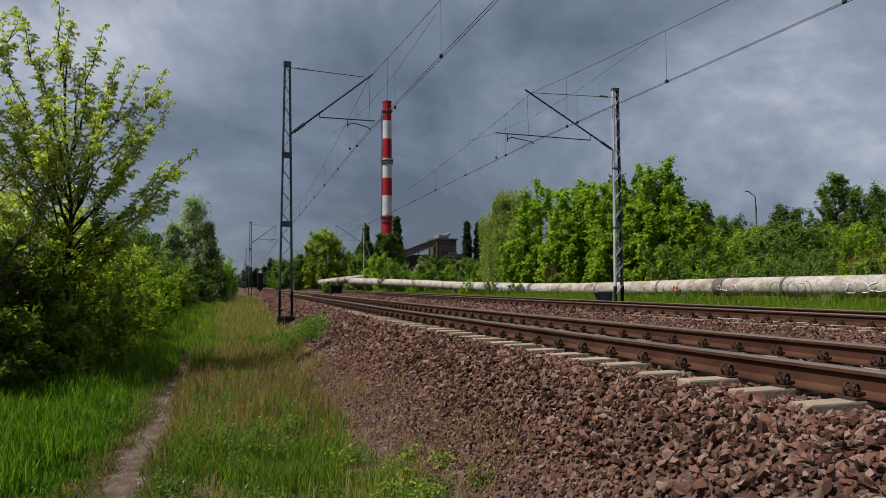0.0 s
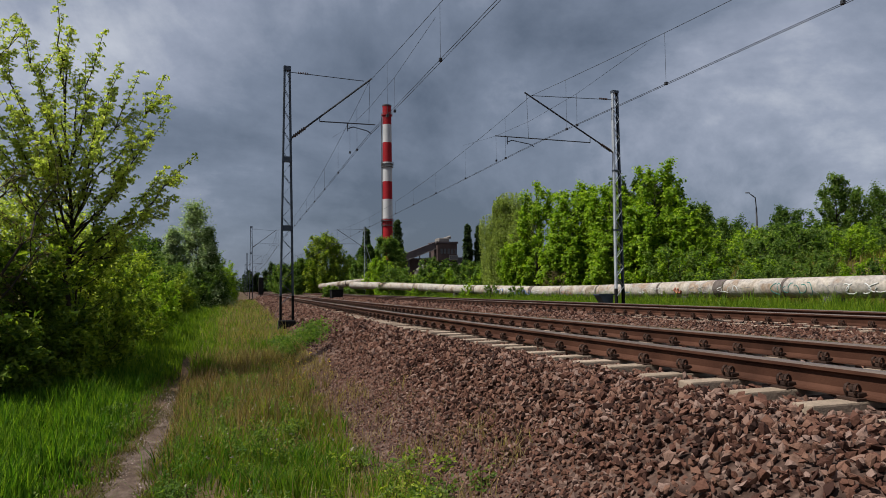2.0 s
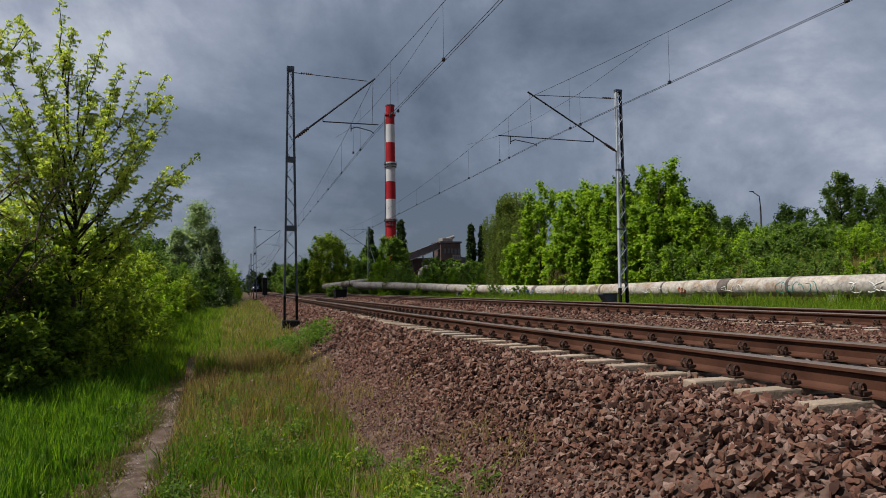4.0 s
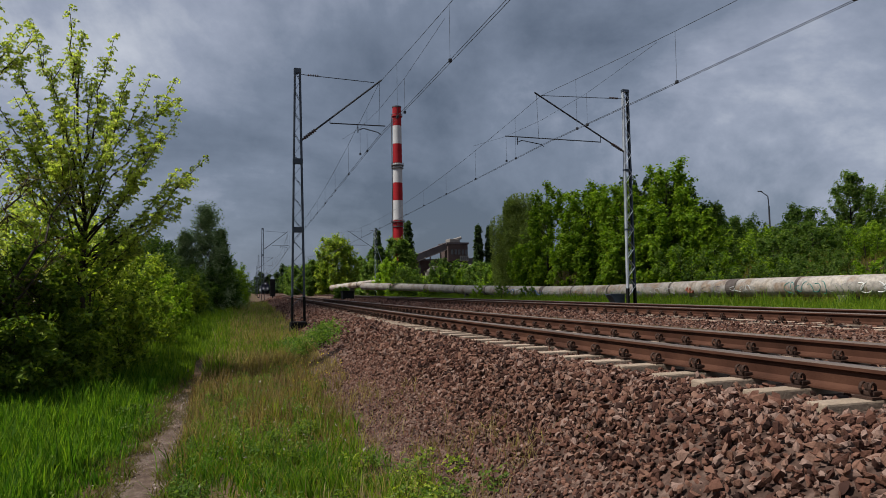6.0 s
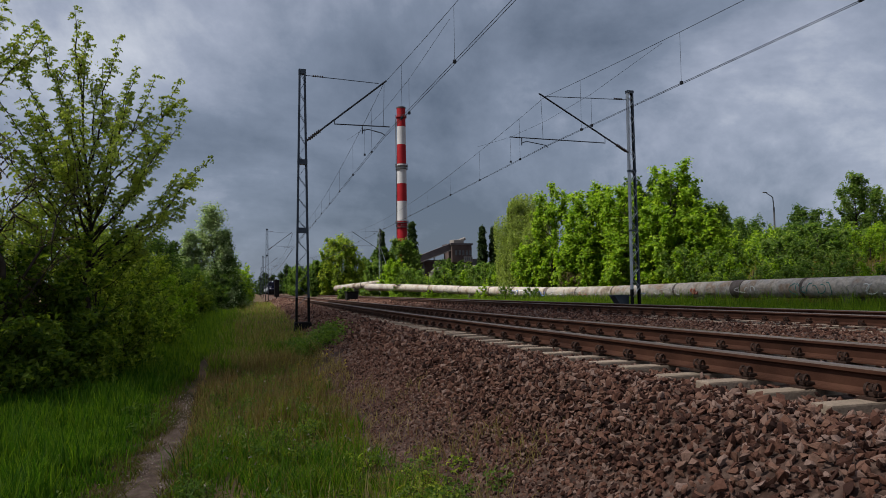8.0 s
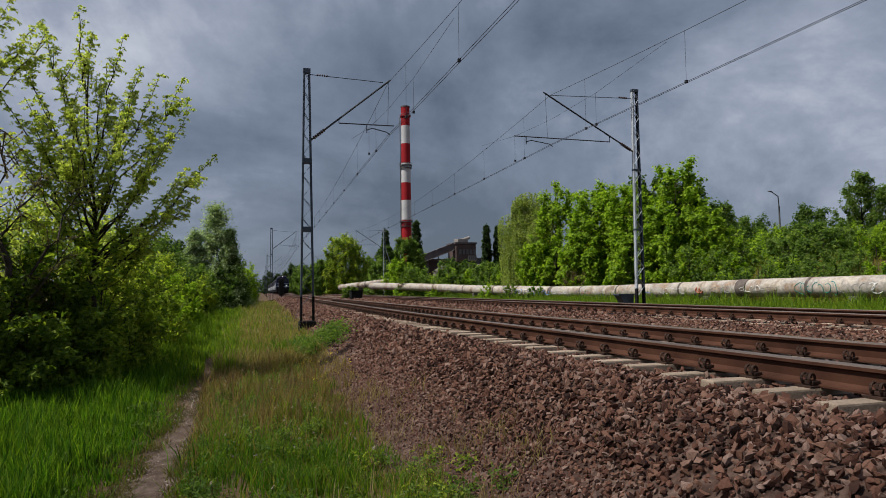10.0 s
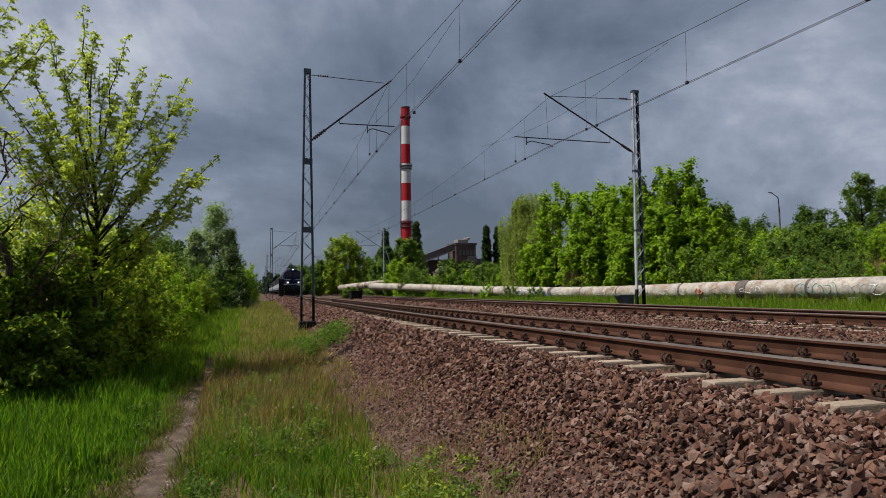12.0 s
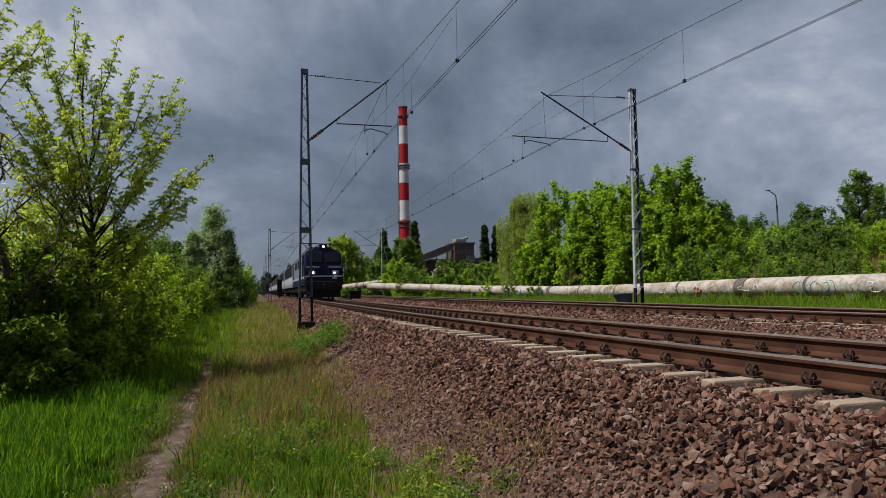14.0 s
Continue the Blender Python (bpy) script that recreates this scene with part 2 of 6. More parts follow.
def ground_z(x, y):
    x, y = np.asarray(x, float), np.asarray(y, float)
    u = x - centre(y)
    base = left_level(y) + 0.05 * np.sin(1.3 * x + 0.7 * y) * np.sin(0.9 * y) - 0.06 * np.exp(-((x + 0.54 - 0.033 * (y - 5.6)) / 0.28) ** 2)
    base = base + 0.30 * smooth_step(-1.2, -5, x) * smooth_step(4, 12, y) + 0.35 * smooth_step(-1.0, -2.2, x) * smooth_step(14, 26, y)
    bed = -0.27
    left = base + (bed - base) * smooth_step(-3.25, -1.75, u)
    right = bed + (-0.42 - bed) * smooth_step(T2 + 1.5, T2 + 2.6, u)
    right = right + 0.20 * smooth_step(13, 16, u) + 2.2 * smooth_step(17.5, 30, u) + 1.0 * smooth_step(30, 60, u)
    right = right - 1.8 * smooth_step(45, 110, y) * smooth_step(15, 26, u)
    return np.where(u < 0, left, right)


def bed_z(x, y):
    """The ballast: the level bed with a trough between the tracks and the near shoulder."""
    u = np.asarray(x, float) - centre(y)
    return ground_z(x, y) + 0.015 + 0.03 * smooth_step(-2.6, -1.6, u) - 0.10 * np.exp(-((u - T2 / 2) / 0.8) ** 2) - 0.014 * np.exp(-((u + 1.12) / 0.22) ** 2)


M_GROUND = surface("grassy_soil", [(0.032, 0.030, 0.010), (0.06, 0.046, 0.02), (0.10, 0.066, 0.04), (0.125, 0.08, 0.055)], 1.3, 0.95, 0, 0.5, 25, mottle=0.5)
M_PATH = surface("trodden_earth", [(0.060, 0.040, 0.030), (0.105, 0.074, 0.058), (0.165, 0.125, 0.104)], 6, 0.95, 0, 0.9, 45, mottle=0.55)
M_BED = surface("ballast_dust", [(0.028, 0.016, 0.012), (0.080, 0.049, 0.039), (0.145, 0.097, 0.078)], 9, 0.95, 0, 0.8, 22, mottle=0.7)


def graded(a, b, near, grow):
    """Values from a to b, in steps that grow outwards from 0."""
    out, v = [0.0], 0.0
    step = near
    while v < b:
        v += step
        step *= grow
        out.append(min(v, b))
    neg, v, step = [], 0.0, near
    while v > a:
        v -= step
        step *= grow
        neg.append(max(v, a))
    return np.array(neg[::-1] + out)


def sheet(name, xs, ys, zfun, mat, lateral=False):
    """A grid over xs and ys; lateral: xs are offsets from the near track."""
    X, Y = np.meshgrid(xs, ys)
    if lateral:
        X = X + centre(Y)
    Z = zfun(X, Y)
    nx, ny = len(xs), len(ys)
    i = np.arange(nx * ny).reshape(ny, nx)
    F = np.stack([i[:-1, :-1], i[:-1, 1:], i[1:, 1:], i[1:, :-1]], -1).reshape(-1, 4)
    return np_mesh(name, np.stack([X, Y, Z], -1).reshape(-1, 3), F, mat, smooth=True)


g = new("ground", sheet("ground", graded(-1500, 1800, 0.25, 1.035), graded(-200, 2500, 0.25, 1.03), ground_z, M_GROUND))
tagged(g, "grassy soil beside the railway, patchy and worn", "ground", kind="structure")
g = new("ballast_bed", sheet("ballast_bed", np.linspace(-3.3, T2 + 2.3, 68), np.concatenate([np.arange(-6, 30, 0.15), np.geomspace(30, 460, 120)]),
                             bed_z, M_BED, lateral=True))
tagged(g, "reddish crushed-stone ballast bed under two railway tracks", "ballast", kind="structure")
g = new("path", sheet("path", np.linspace(-0.26, 0.26, 27), np.arange(-6.0, 10.4, 0.07),
                      lambda x, y: ground_z(x - 0.54 + 0.033 * (y - 5.6), y) + 0.03 - (0.75 + 0.22 * np.maximum(0, y - 6.5)) * x * x * (1 + 0.5 * np.sin(4.3 * y + 9 * x)) - 0.05 * smooth_step(8.6, 10.3, y), M_PATH))
me = g.data
co = np.empty(len(me.vertices) * 3, np.float32)
me.vertices.foreach_get("co", co)
co = co.reshape(-1, 3)
co[:, 0] += -0.54 + 0.033 * (co[:, 1] - 5.6) - 0.03 * np.sin(co[:, 1] * 1.3) + 0.04 * np.sin(co[:, 1] * 5.1 + co[:, 0] * 9)
me.vertices.foreach_set("co", co.ravel())
me.update()
tagged(g, "narrow trodden earth footpath through the grass", "path", kind="structure")


# ------------------------------------------------------------- tracks
def rail_mesh(offset, lift):
    half = [(0.0, 0.0), (0.030, -0.002), (0.036, -0.014), (0.036, -0.036), (0.010, -0.050), (0.008, -0.130), (0.030, -0.150), (0.075, -0.160), (0.075, -0.172)]
    prof = [(-x, z) for x, z in half[::-1]] + half[1:]
    ys = np.concatenate([np.arange(-6, 30, 0.5), np.geomspace(30, 460, 60)])
    cx = centre(ys) + offset
    V = np.array([[(x + px, y, lift + pz) for px, pz in prof] for x, y in zip(cx, ys)]).reshape(-1, 3)
    k = len(prof)
    F = [(i * k + j, (i + 1) * k + j, (i + 1) * k + (j + 1) % k, i * k + (j + 1) % k) for i in range(len(ys) - 1) for j in range(k)]
    top = {k // 2 - 2, k // 2 - 1, k // 2, k // 2 + 1}
    return np_mesh("rail", V, F, [M_RAIL, M_HEAD], [1 if j in top else 0 for i in range(len(ys) - 1) for j in range(k)])


def sleeper_mesh():
    bm = boxed(-1.25, 1.25, -0.076, 0.076, -0.36, -0.178, bevel=0.014)
    for v in bm.verts:
        if v.co.z < -0.3:
            v.co.y *= 1.12
    me = bpy.data.meshes.new("sleeper")
    bm.to_mesh(me)
    bm.free()
    me.materials.append(M_SLEEPER)
    return me


def clip_mesh():
    """A rail fastening: ribbed base plate, clamp, bolt with nut and two spring rings."""
    bm = boxed(-0.15, 0.0, -0.07, 0.07, -0.178, -0.164)
    box(bm, -0.115, -0.045, -0.050, 0.050, -0.160, -0.132, bevel=0.006)
    for dy in (-0.030, 0.034):
        ring(bm, Matrix.Translation((-0.100, dy, -0.118)) @ Euler((radians(90), 0, radians(12))).to_matrix().to_4x4(), 0.033, 0.009, 12, 5)
    rod(bm, (-0.100, 0, -0.165), (-0.100, 0, -0.085), 0.013, n=6)
    rod(bm, (-0.100, 0, -0.118), (-0.100, 0, -0.092), 0.024, n=6)
    me = bpy.data.meshes.new("clip")
    bm.to_mesh(me)
    bm.free()
    me.materials.append(M_CLIP)
    return me


S_MESH, C_MESH = sleeper_mesh(), clip_mesh()
S_STEP, S_FIRST = 0.532, 3.15


def track(name, offset, lift, label, sink):
    e = empty(name, label, "railway track", kind="structure")
    for s in (-0.7525, 0.7525):
        part("rail", rail_mesh(offset + s, lift), None, e, "rusty steel rail with a worn bright head")
    for i in range(-17, 140):
        y = S_FIRST + S_STEP * i
        x = float(centre(y)) + offset
        turn = -math.degrees(math.atan(min(SLOPE, KAP * max(y, 0))))
        s = new("sleeper", S_MESH)
        s.parent = e
        s.matrix_basis = pose(x, y, lift - sink - 0.03 * float(smooth_step(9, 20, y)) + random.uniform(-0.012, 0.006), 0, 0, turn + random.uniform(-0.5, 0.5))
        if y < 48:
            for r in (-0.7525, 0.7525):
                for side in (1, -1):
                    if side == -1 and y > 25:
                        continue
                    c = new("clip", C_MESH)
                    c.parent = s
                    c.matrix_basis = pose(r, 0, lift - s.matrix_basis.translation.z, 0, 0, 0 if side == 1 else 180)
    V, F = [], []
    for i in range(140, 560):
        y = S_FIRST + S_STEP * i
        x = float(centre(y)) + offset
        n = len(V)
        V += [(x - 1.28, y - 0.12, lift - 0.24), (x + 1.28, y - 0.12, lift - 0.24), (x + 1.28, y + 0.12, lift - 0.24), (x - 1.28, y + 0.12, lift - 0.24),
              (x - 1.28, y - 0.12, lift - 0.3), (x + 1.28, y - 0.12, lift - 0.3)]
        F += [(n, n + 1, n + 2, n + 3), (n, n + 4, n + 5, n + 1)]
    tagged(part("far_sleepers", np_mesh("far_sleepers", V, F, M_SLEEPER), None, e), kind="stuff")


track("near_track", 0.0, 0.0, "rusty railway track on pale concrete sleepers", 0.0)
track("far_track", T2, Z2, "second rusty railway track beyond the first", 0.045)


# ------------------------------------------------------------- overhead line
def lattice_mast(name, x, y, foot, top, w_foot, w_top, group="line masts", bright=False):
    """Two channel legs, laced with flat bars on both faces."""
    e = empty(name, "tall tapering lattice steel mast beside the railway" if not bright else "tall galvanised lattice steel mast, its sun-side leg coloured brighter",
              "catenary mast", pose(x, y, 0), group)
    depth = 0.11
    H = top - foot
    wid = lambda z: w_foot + (w_top - w_foot) * (z - foot) / H
    for s in (-1, 1):
        bm = bmesh.new()
        a, b = Vector((s * w_foot / 2, 0, foot + 0.75)), Vector((s * w_top / 2, 0, top))
        for dx, dy, ww, dd in ((0, 0, 0.012, depth), (-s * 0.025, depth / 2, 0.05, 0.012), (-s * 0.025, -depth / 2, 0.05, 0.012)):
            o = Vector((dx, dy, 0))
            post(bm, a + o, b + o, ww, dd)
        # a bright mast has its left leg coloured lighter, as if sunlit
        leg = part("leg", bm, M_GALV_LIT if bright and s < 0 else M_GALV, e)
        bm = bmesh.new()
        a0 = Vector((s * w_foot / 2 * 1.02, 0, foot))
        for dx, dy, ww, dd in ((0, 0, 0.020, depth + 0.01), (-s * 0.025, depth / 2, 0.06, 0.02), (-s * 0.025, -depth / 2, 0.06, 0.02)):
            o = Vector((dx, dy, 0))
            post(bm, a0 + o, a + o, ww, dd)
        part("leg_foot", bm, M_BLACKP, leg, "black bitumen-painted foot of a leg")
    n = int(H / 0.34)
    for face in (-1, 1):
        bm = bmesh.new()
        for i in range(n):
            if y < 100:
                bm = bmesh.new()
            z0, z1 = foot + 0.5 + (H - 0.55) * i / n, foot + 0.5 + (H - 0.55) * (i + 1) / n
            s = 1 if i % 2 else -1
            yy = face * (depth / 2 + 0.012)
            bar(bm, (s * (wid(z0) / 2 - 0.02), yy, z0), (-s * (wid(z1) / 2 - 0.02), yy, z1), 0.035, 0.008)
            if y < 100:
                part("lacing_bar", bm, M_GALV_LIT if bright else M_GALV, e)
        if y >= 100:
            tagged(part("lacing", bm, M_GALV_LIT if bright else M_GALV, e), kind="stuff")
    for z in (foot + H * 0.63, foot + H * 0.36, top - 0.06):
        w = wid(z) / 2 + 0.012
        hb = 0.035 if bright else 0.08
        part("batten", boxed(-w, w, -depth / 2 - 0.02, depth / 2 + 0.02, z - hb, z + hb if z < top - 0.1 else z + 0.06), M_GALV, e)
    bm = boxed(-w_foot * 0.62, w_foot * 0.62, -0.2, 0.2, foot - 0.9, foot + 0.03, bevel=0.04)
    part("foundation", bm, M_BLACKP, e, "tarred foundation block")
    return e


def cantilever(e, side, z_tie, z_low, reach, z_top, reg, label=""):
    """A raked tube on an insulator, its tie rod, and the registration arm with the steady arm. side: 1 towards +x."""
    s = side
    w = s * 0.10
    part("tie_rod", rods([(w, 0, z_tie), (s * (reach - 0.18), 0, z_top - 0.05)], 0.012, 6), M_GALV, e)
    bm = bmesh.new()
    for k in range(5):
        rod(bm, (w + s * (0.22 + k * 0.07), 0, z_tie), (w + s * (0.25 + k * 0.07), 0, z_tie - 0.002), 0.035, n=8)
    part("tie_insulator", bm, M_INSUL, e)
    lo, hi = Vector((w, 0, z_low)), Vector((s * reach, 0, z_top))
    d = (hi - lo).normalized()
    bm = rod(bmesh.new(), lo + d * 0.15, hi + d * 0.08, 0.028)
    part("bracket_tube", bm, M_WIRE, e)
    bm = bmesh.new()
    for k in range(6):
        rod(bm, lo + d * (0.14 + k * 0.075), lo + d * (0.175 + k * 0.075), 0.055, n=10)
    rod(bm, lo, lo + d * 0.62, 0.03)
    part("bracket_insulator", bm, M_INSUL, e)
    x0, x1, zr = reg
    part("registration_arm", rods([(x0, 0, zr), (x1, 0, zr + 0.015)], 0.018), M_WIRE, e)
    t = (x0 - lo.x) / (hi.x - lo.x)
    part("arm_hanger", rods([(x0, 0, zr), (lo.x + (hi.x - lo.x) * t, 0, lo.z + (hi.z - lo.z) * t)], 0.012, 6), M_GALV, e)
    m = x0 + (x1 - x0) * 0.5 if s > 0 else x1 + (x0 - x1) * 0.12
    xs = x0 + (x1 - x0) * 0.92 if s > 0 else x1 + (x0 - x1) * 0.39
    part("steady_arm", rods([(m, 0, zr), (m, 0, zr - 0.25), (m, 0, zr - 0.17), (m + 0.17, 0, zr - 0.10), (xs - 0.1, 0, zr - 0.20), (xs, 0, zr - 0.27)], 0.015, 6), M_WIRE, e)
    part("drop_wire", rods([(s * reach, 0, z_top), (s * reach * 0.985, 0, zr)], 0.006, 5), M_WIRE, e)


MAST_L, MAST_R = (2.43, 21.0), (13.95, 21.0)
m = lattice_mast("catenary_mast", *MAST_L, -0.40, 7.29, 0.40, 0.19)
cantilever(m, 1, 7.12, 5.08, 2.56, 7.10, (0.98, 2.72, 5.67))
m = lattice_mast("catenary_mast", *MAST_R, -0.30, 7.52, 0.33, 0.23, bright=True)
cantilever(m, -1, 7.19, 5.27, 3.50, 7.12, (-1.05, -4.68, 5.58))
for k, (yy, dl, dr) in enumerate(((80.0, 0.0, 0.0), (139.0, 0.0, 0.0), (198.0, 0, 0), (257.0, 0, 0))):
    m = lattice_mast("catenary_mast", float(centre(yy)) - 3.0, yy, -0.45, 7.7, 0.36, 0.22)
    cantilever(m, 1, 7.4, 5.3, 2.7, 7.3, (1.0, 2.9, 5.75))
    m = lattice_mast("catenary_mast", float(centre(yy)) + T2 + 3.4 + (0.6 if k == 0 else 0), yy, -0.30, 7.9, 0.34, 0.24, bright=k == 0)
    cantilever(m, -1, 7.6, 5.4, 3.3, 7.5, (-1.0, -4.4, 5.85))


stay = empty("mast_stay", "thin pale guy wire down to an anchor behind the far track", "guy wire")
part("wire", rods([(float(centre(80)) + T2 + 4.1, 80, 5.6), (float(centre(80)) + T2 + 6.0, 80, -0.3)], 0.035, 6), M_GALV_LIT, stay)
part("anchor", boxed(float(centre(80)) + T2 + 5.8, float(centre(80)) + T2 + 6.2, 79.8, 80.2, -0.7, -0.1, bevel=0.03), M_CONC, stay)


def overhead(name, supports, label):
    """Messenger wire and a contact wire pair with droppers between the supports (x, y, z of contact wire, z of messenger)."""
    e = empty(name, label, "overhead line")
    for (x0, y0, c0, m0), (x1, y1, c1, m1) in zip(supports, supports[1:]):
        L = y1 - y0
        n = 24
        f = np.linspace(0, 1, n + 1)
        sag = 1.05 if y1 < 100 else 0.7
        line = lambda z0, z1, s, dx=0.0: np.stack([x0 + (x1 - x0) * f + dx, y0 + L * f, z0 + (z1 - z0) * f - 4 * s * f * (1 - f)], 1)
        thick = 0.0065 + 0.00010 * max(0, y0 - 20)
        ms = line(m0, m1, sag)
        part("messenger_wire", tube_mesh("messenger_wire", ms, [thick] * (n + 1), M_WIRE, 6), None, e)
        for dx in (-0.032, 0.032):
            part("contact_wire", tube_mesh("contact_wire", line(c0, c1, 0.03, dx), [thick * 0.95] * (n + 1), M_WIRE, 6), None, e)
        for i in range(1, n, 2):
            cz = c0 + (c1 - c0) * f[i]
            part("dropper", rods([(ms[i, 0], ms[i, 1], cz), tuple(ms[i])], 0.004, 5), M_WIRE, e)
            part("dropper_clamp", boxed(ms[i, 0] - 0.03, ms[i, 0] + 0.03, ms[i, 1] - 0.03, ms[i, 1] + 0.03, cz - 0.03, cz + 0.04), M_WIRE, e)


def stitch(name, x, y, cz, mz, label):
    """The light wire slung below a support, from messenger to messenger, with its two droppers."""
    e = empty(name, label, "stitch wire")
    fall = lambda d: mz - 4 * 1.05 * (d / 59) * (1 - d / 59)
    part("wire", tube_mesh("wire", [(x, y - 6.5, fall(6.5)), (x, y - 3, mz - 0.75), (x, y, mz - 0.84), (x, y + 3, mz - 0.75), (x, y + 6.5, fall(6.5))], [0.0045] * 5, M_WIRE, 5), None, e)
    for d in (-3, 3):
        part("dropper", rods([(x, y + d, cz), (x, y + d, mz - 0.75)], 0.004, 5), M_WIRE, e)
        part("dropper_clamp", boxed(x - 0.03, x + 0.03, y + d - 0.03, y + d + 0.03, cz - 0.03, cz + 0.04), M_WIRE, e)


def spans(off, xm, ym, cz, mz, lead):
    out = [(xm - 59 * lead, -38.0, cz, mz), (xm, ym, cz, mz)]
    for k, yy in enumerate((80.0, 139.0, 198.0, 257.0, 400.0)):
        out.append((float(centre(yy)) + off + (0.2 if k % 2 else -0.2), yy, 5.45, 7.3))
    return out


overhead("overhead_line", spans(0.05, 4.97, 21.0, 5.36, 7.05, 0.0267), "overhead contact wires and messenger above the near track")
overhead("overhead_line", spans(T2 - 0.1, 10.62, 21.0, 5.36, 7.06, 0.017), "overhead contact wires and messenger above the far track")
stitch("stitch_wire", 4.97, 21.0, 5.36, 7.05, "thin stitch wire slung below the near mast bracket")
stitch("stitch_wire", 10.62, 21.0, 5.36, 7.06, "thin stitch wire slung below the far mast bracket")


# ------------------------------------------------------------- heating pipe
M_PIPE = surface("weathered_pipe_cladding", [(0.16, 0.12, 0.09), (0.30, 0.25, 0.20), (0.42, 0.375, 0.325), (0.32, 0.295, 0.27), (0.27, 0.195, 0.14), (0.41, 0.365, 0.31)], 1.1, 0.6, 0.0, 0.25, 9,
                 mottle=0.55, spread=(0.28, 0.72))
M_BAND = surface("rusted_pipe_band", [(0.07, 0.055, 0.05), (0.13, 0.11, 0.10)], 5, 0.8, 0.2, 0.2, 40)
PIPE = [(20.05, 2, 0.42), (20.25, 9, 0.42), (20.42, 16.0, 0.42), (20.8, 22.9, 0.39), (21.4, 34.8, 0.24), (21.75, 42.7, 0.24), (20.9, 56, 0.45),
        (20.2, 62, 0.62), (18.6, 68, 0.80), (15.7, 75, 1.00), (16.2, 76.5, 1.10), (20.0, 82, 1.60), (20.4, 83.5, 1.62), (18.0, 86.5, 1.35), (14.9, 91, 0.95)]
PIPE_R = 0.37


def pipe_at(y):
    a = np.array(PIPE)
    return np.array([np.interp(y, a[:, 1], a[:, 0]), y, np.interp(y, a[:, 1], a[:, 2])])


def heating_pipe():
    e = empty("heating_pipe", "long weathered pale heating pipe with rust and graffiti", "pipe")
    cuts = [2, 6.4, 11, 15.5, 20, 23.6, 28, 34, 38.5, 43, 48, 52, 58, 64, 70, 75, 76.5, 82, 83.5, 87, 91]
    for a, b in zip(cuts, cuts[1:]):
        ys = np.linspace(a, b, 7)
        part("pipe_section", tube_mesh("pipe_section", [pipe_at(y) for y in ys], [PIPE_R] * 7, M_PIPE, 28), None, e)
        p, q = pipe_at(b - 0.07), pipe_at(b + 0.07)
        wide = 0.32 if abs(b - 23.6) < 0.1 else 0.26 if b == 43 else 0.07
        p, q = pipe_at(b - wide), pipe_at(b + wide)
        part("joint_band", rod(bmesh.new(), p, q, PIPE_R + (0.012 if wide < 0.1 else -0.02 + 0.035), n=28), M_BAND, e, "dark rusted joint band")
    for y in (9, 18, 26, 36, 46, 56, 88):
        p = pipe_at(y)
        gz = float(ground_z(p[0], p[1]))
        part("saddle", boxed(p[0] - 0.32, p[0] + 0.32, y - 0.2, y + 0.2, gz - 0.2, max(gz + 0.1, p[2] - PIPE_R + 0.06), bevel=0.02), M_DRYCONC, e, "concrete saddle block")
    # spray-painted strokes that cannot be read
    rnd = random.Random(5)
    paints = {"teal": (0.02, 0.16, 0.15), "white": (0.50, 0.50, 0.49), "red": (0.36, 0.13, 0.09), "blue": (0.12, 0.20, 0.42), "grey": (0.20, 0.20, 0.21)}
    mats = {k: surface("spray_paint_" + k, [tuple(v * 0.8 for v in c), c], 6, 0.6) for k, c in paints.items()}
    tags = [("teal", 19.6, 1.9, 0.26, 15, 0.036), ("white", 16.35, 2.2, 0.24, 13, 0.055), ("grey", 18.0, 1.2, 0.2, 9, 0.02), ("white", 23.0, 1.2, 0.18, 8, 0.05), ("red", 26.4, 0.5, 0.16, 8, 0.11), ("white", 28.5, 2.2, 0.18, 10, 0.03), ("grey", 24.8, 1.4, 0.18, 8, 0.03), ("grey", 22.1, 1.4, 0.1, 7, 0.014),
            ("blue", 44.0, 2.6, 0.2, 12, 0.08), ("white", 46.6, 3.4, 0.2, 13, 0.09), ("blue", 47.6, 1.2, 0.18, 6, 0.08), ("grey", 38.6, 3.0, 0.13, 11, 0.03), ("grey", 36.0, 1.6, 0.13, 8, 0.03),
            ("white", 41.3, 2.2, 0.12, 9, 0.04), ("red", 37.6, 1.2, 0.08, 6, 0.03), ("blue", 31.0, 1.2, 0.1, 7, 0.02), ("grey", 60.0, 3.5, 0.15, 10, 0.04)]
    for k, y0, wide, high, n, r in tags:
        count = max(3, n // 2)
        for g in range(count):
            # each sign is one rounded stroke round its own middle
            cy, span = y0 + wide * (0.5 - (g + 0.5) / count), wide / count * rnd.uniform(0.45, 1.0)
            turns, start, tall = rnd.uniform(0.30, 0.72), rnd.uniform(0, 6.28), high / 0.2 * rnd.uniform(0.30, 0.52)
            slant, lobe = rnd.uniform(-0.5, 0.5), rnd.choice((1, 1, 2))
            fine = []
            for f in np.linspace(0, 1, 15):
                w = start + f * turns * 2 * math.pi
                y = cy + span * (math.cos(w * lobe) * 0.8 + slant * math.sin(w))
                a = math.pi - 0.12 + tall * math.sin(w)
                c = pipe_at(y)
                fine.append((c[0] + (PIPE_R + 0.001) * math.cos(a), y, c[2] - (PIPE_R + 0.001) * math.sin(a)))
            part("graffiti", tube_mesh("graffiti", fine, [r * 0.42] * len(fine), mats[k], 5), None, e, k + " spray-painted scrawl")
    return e


heating_pipe()


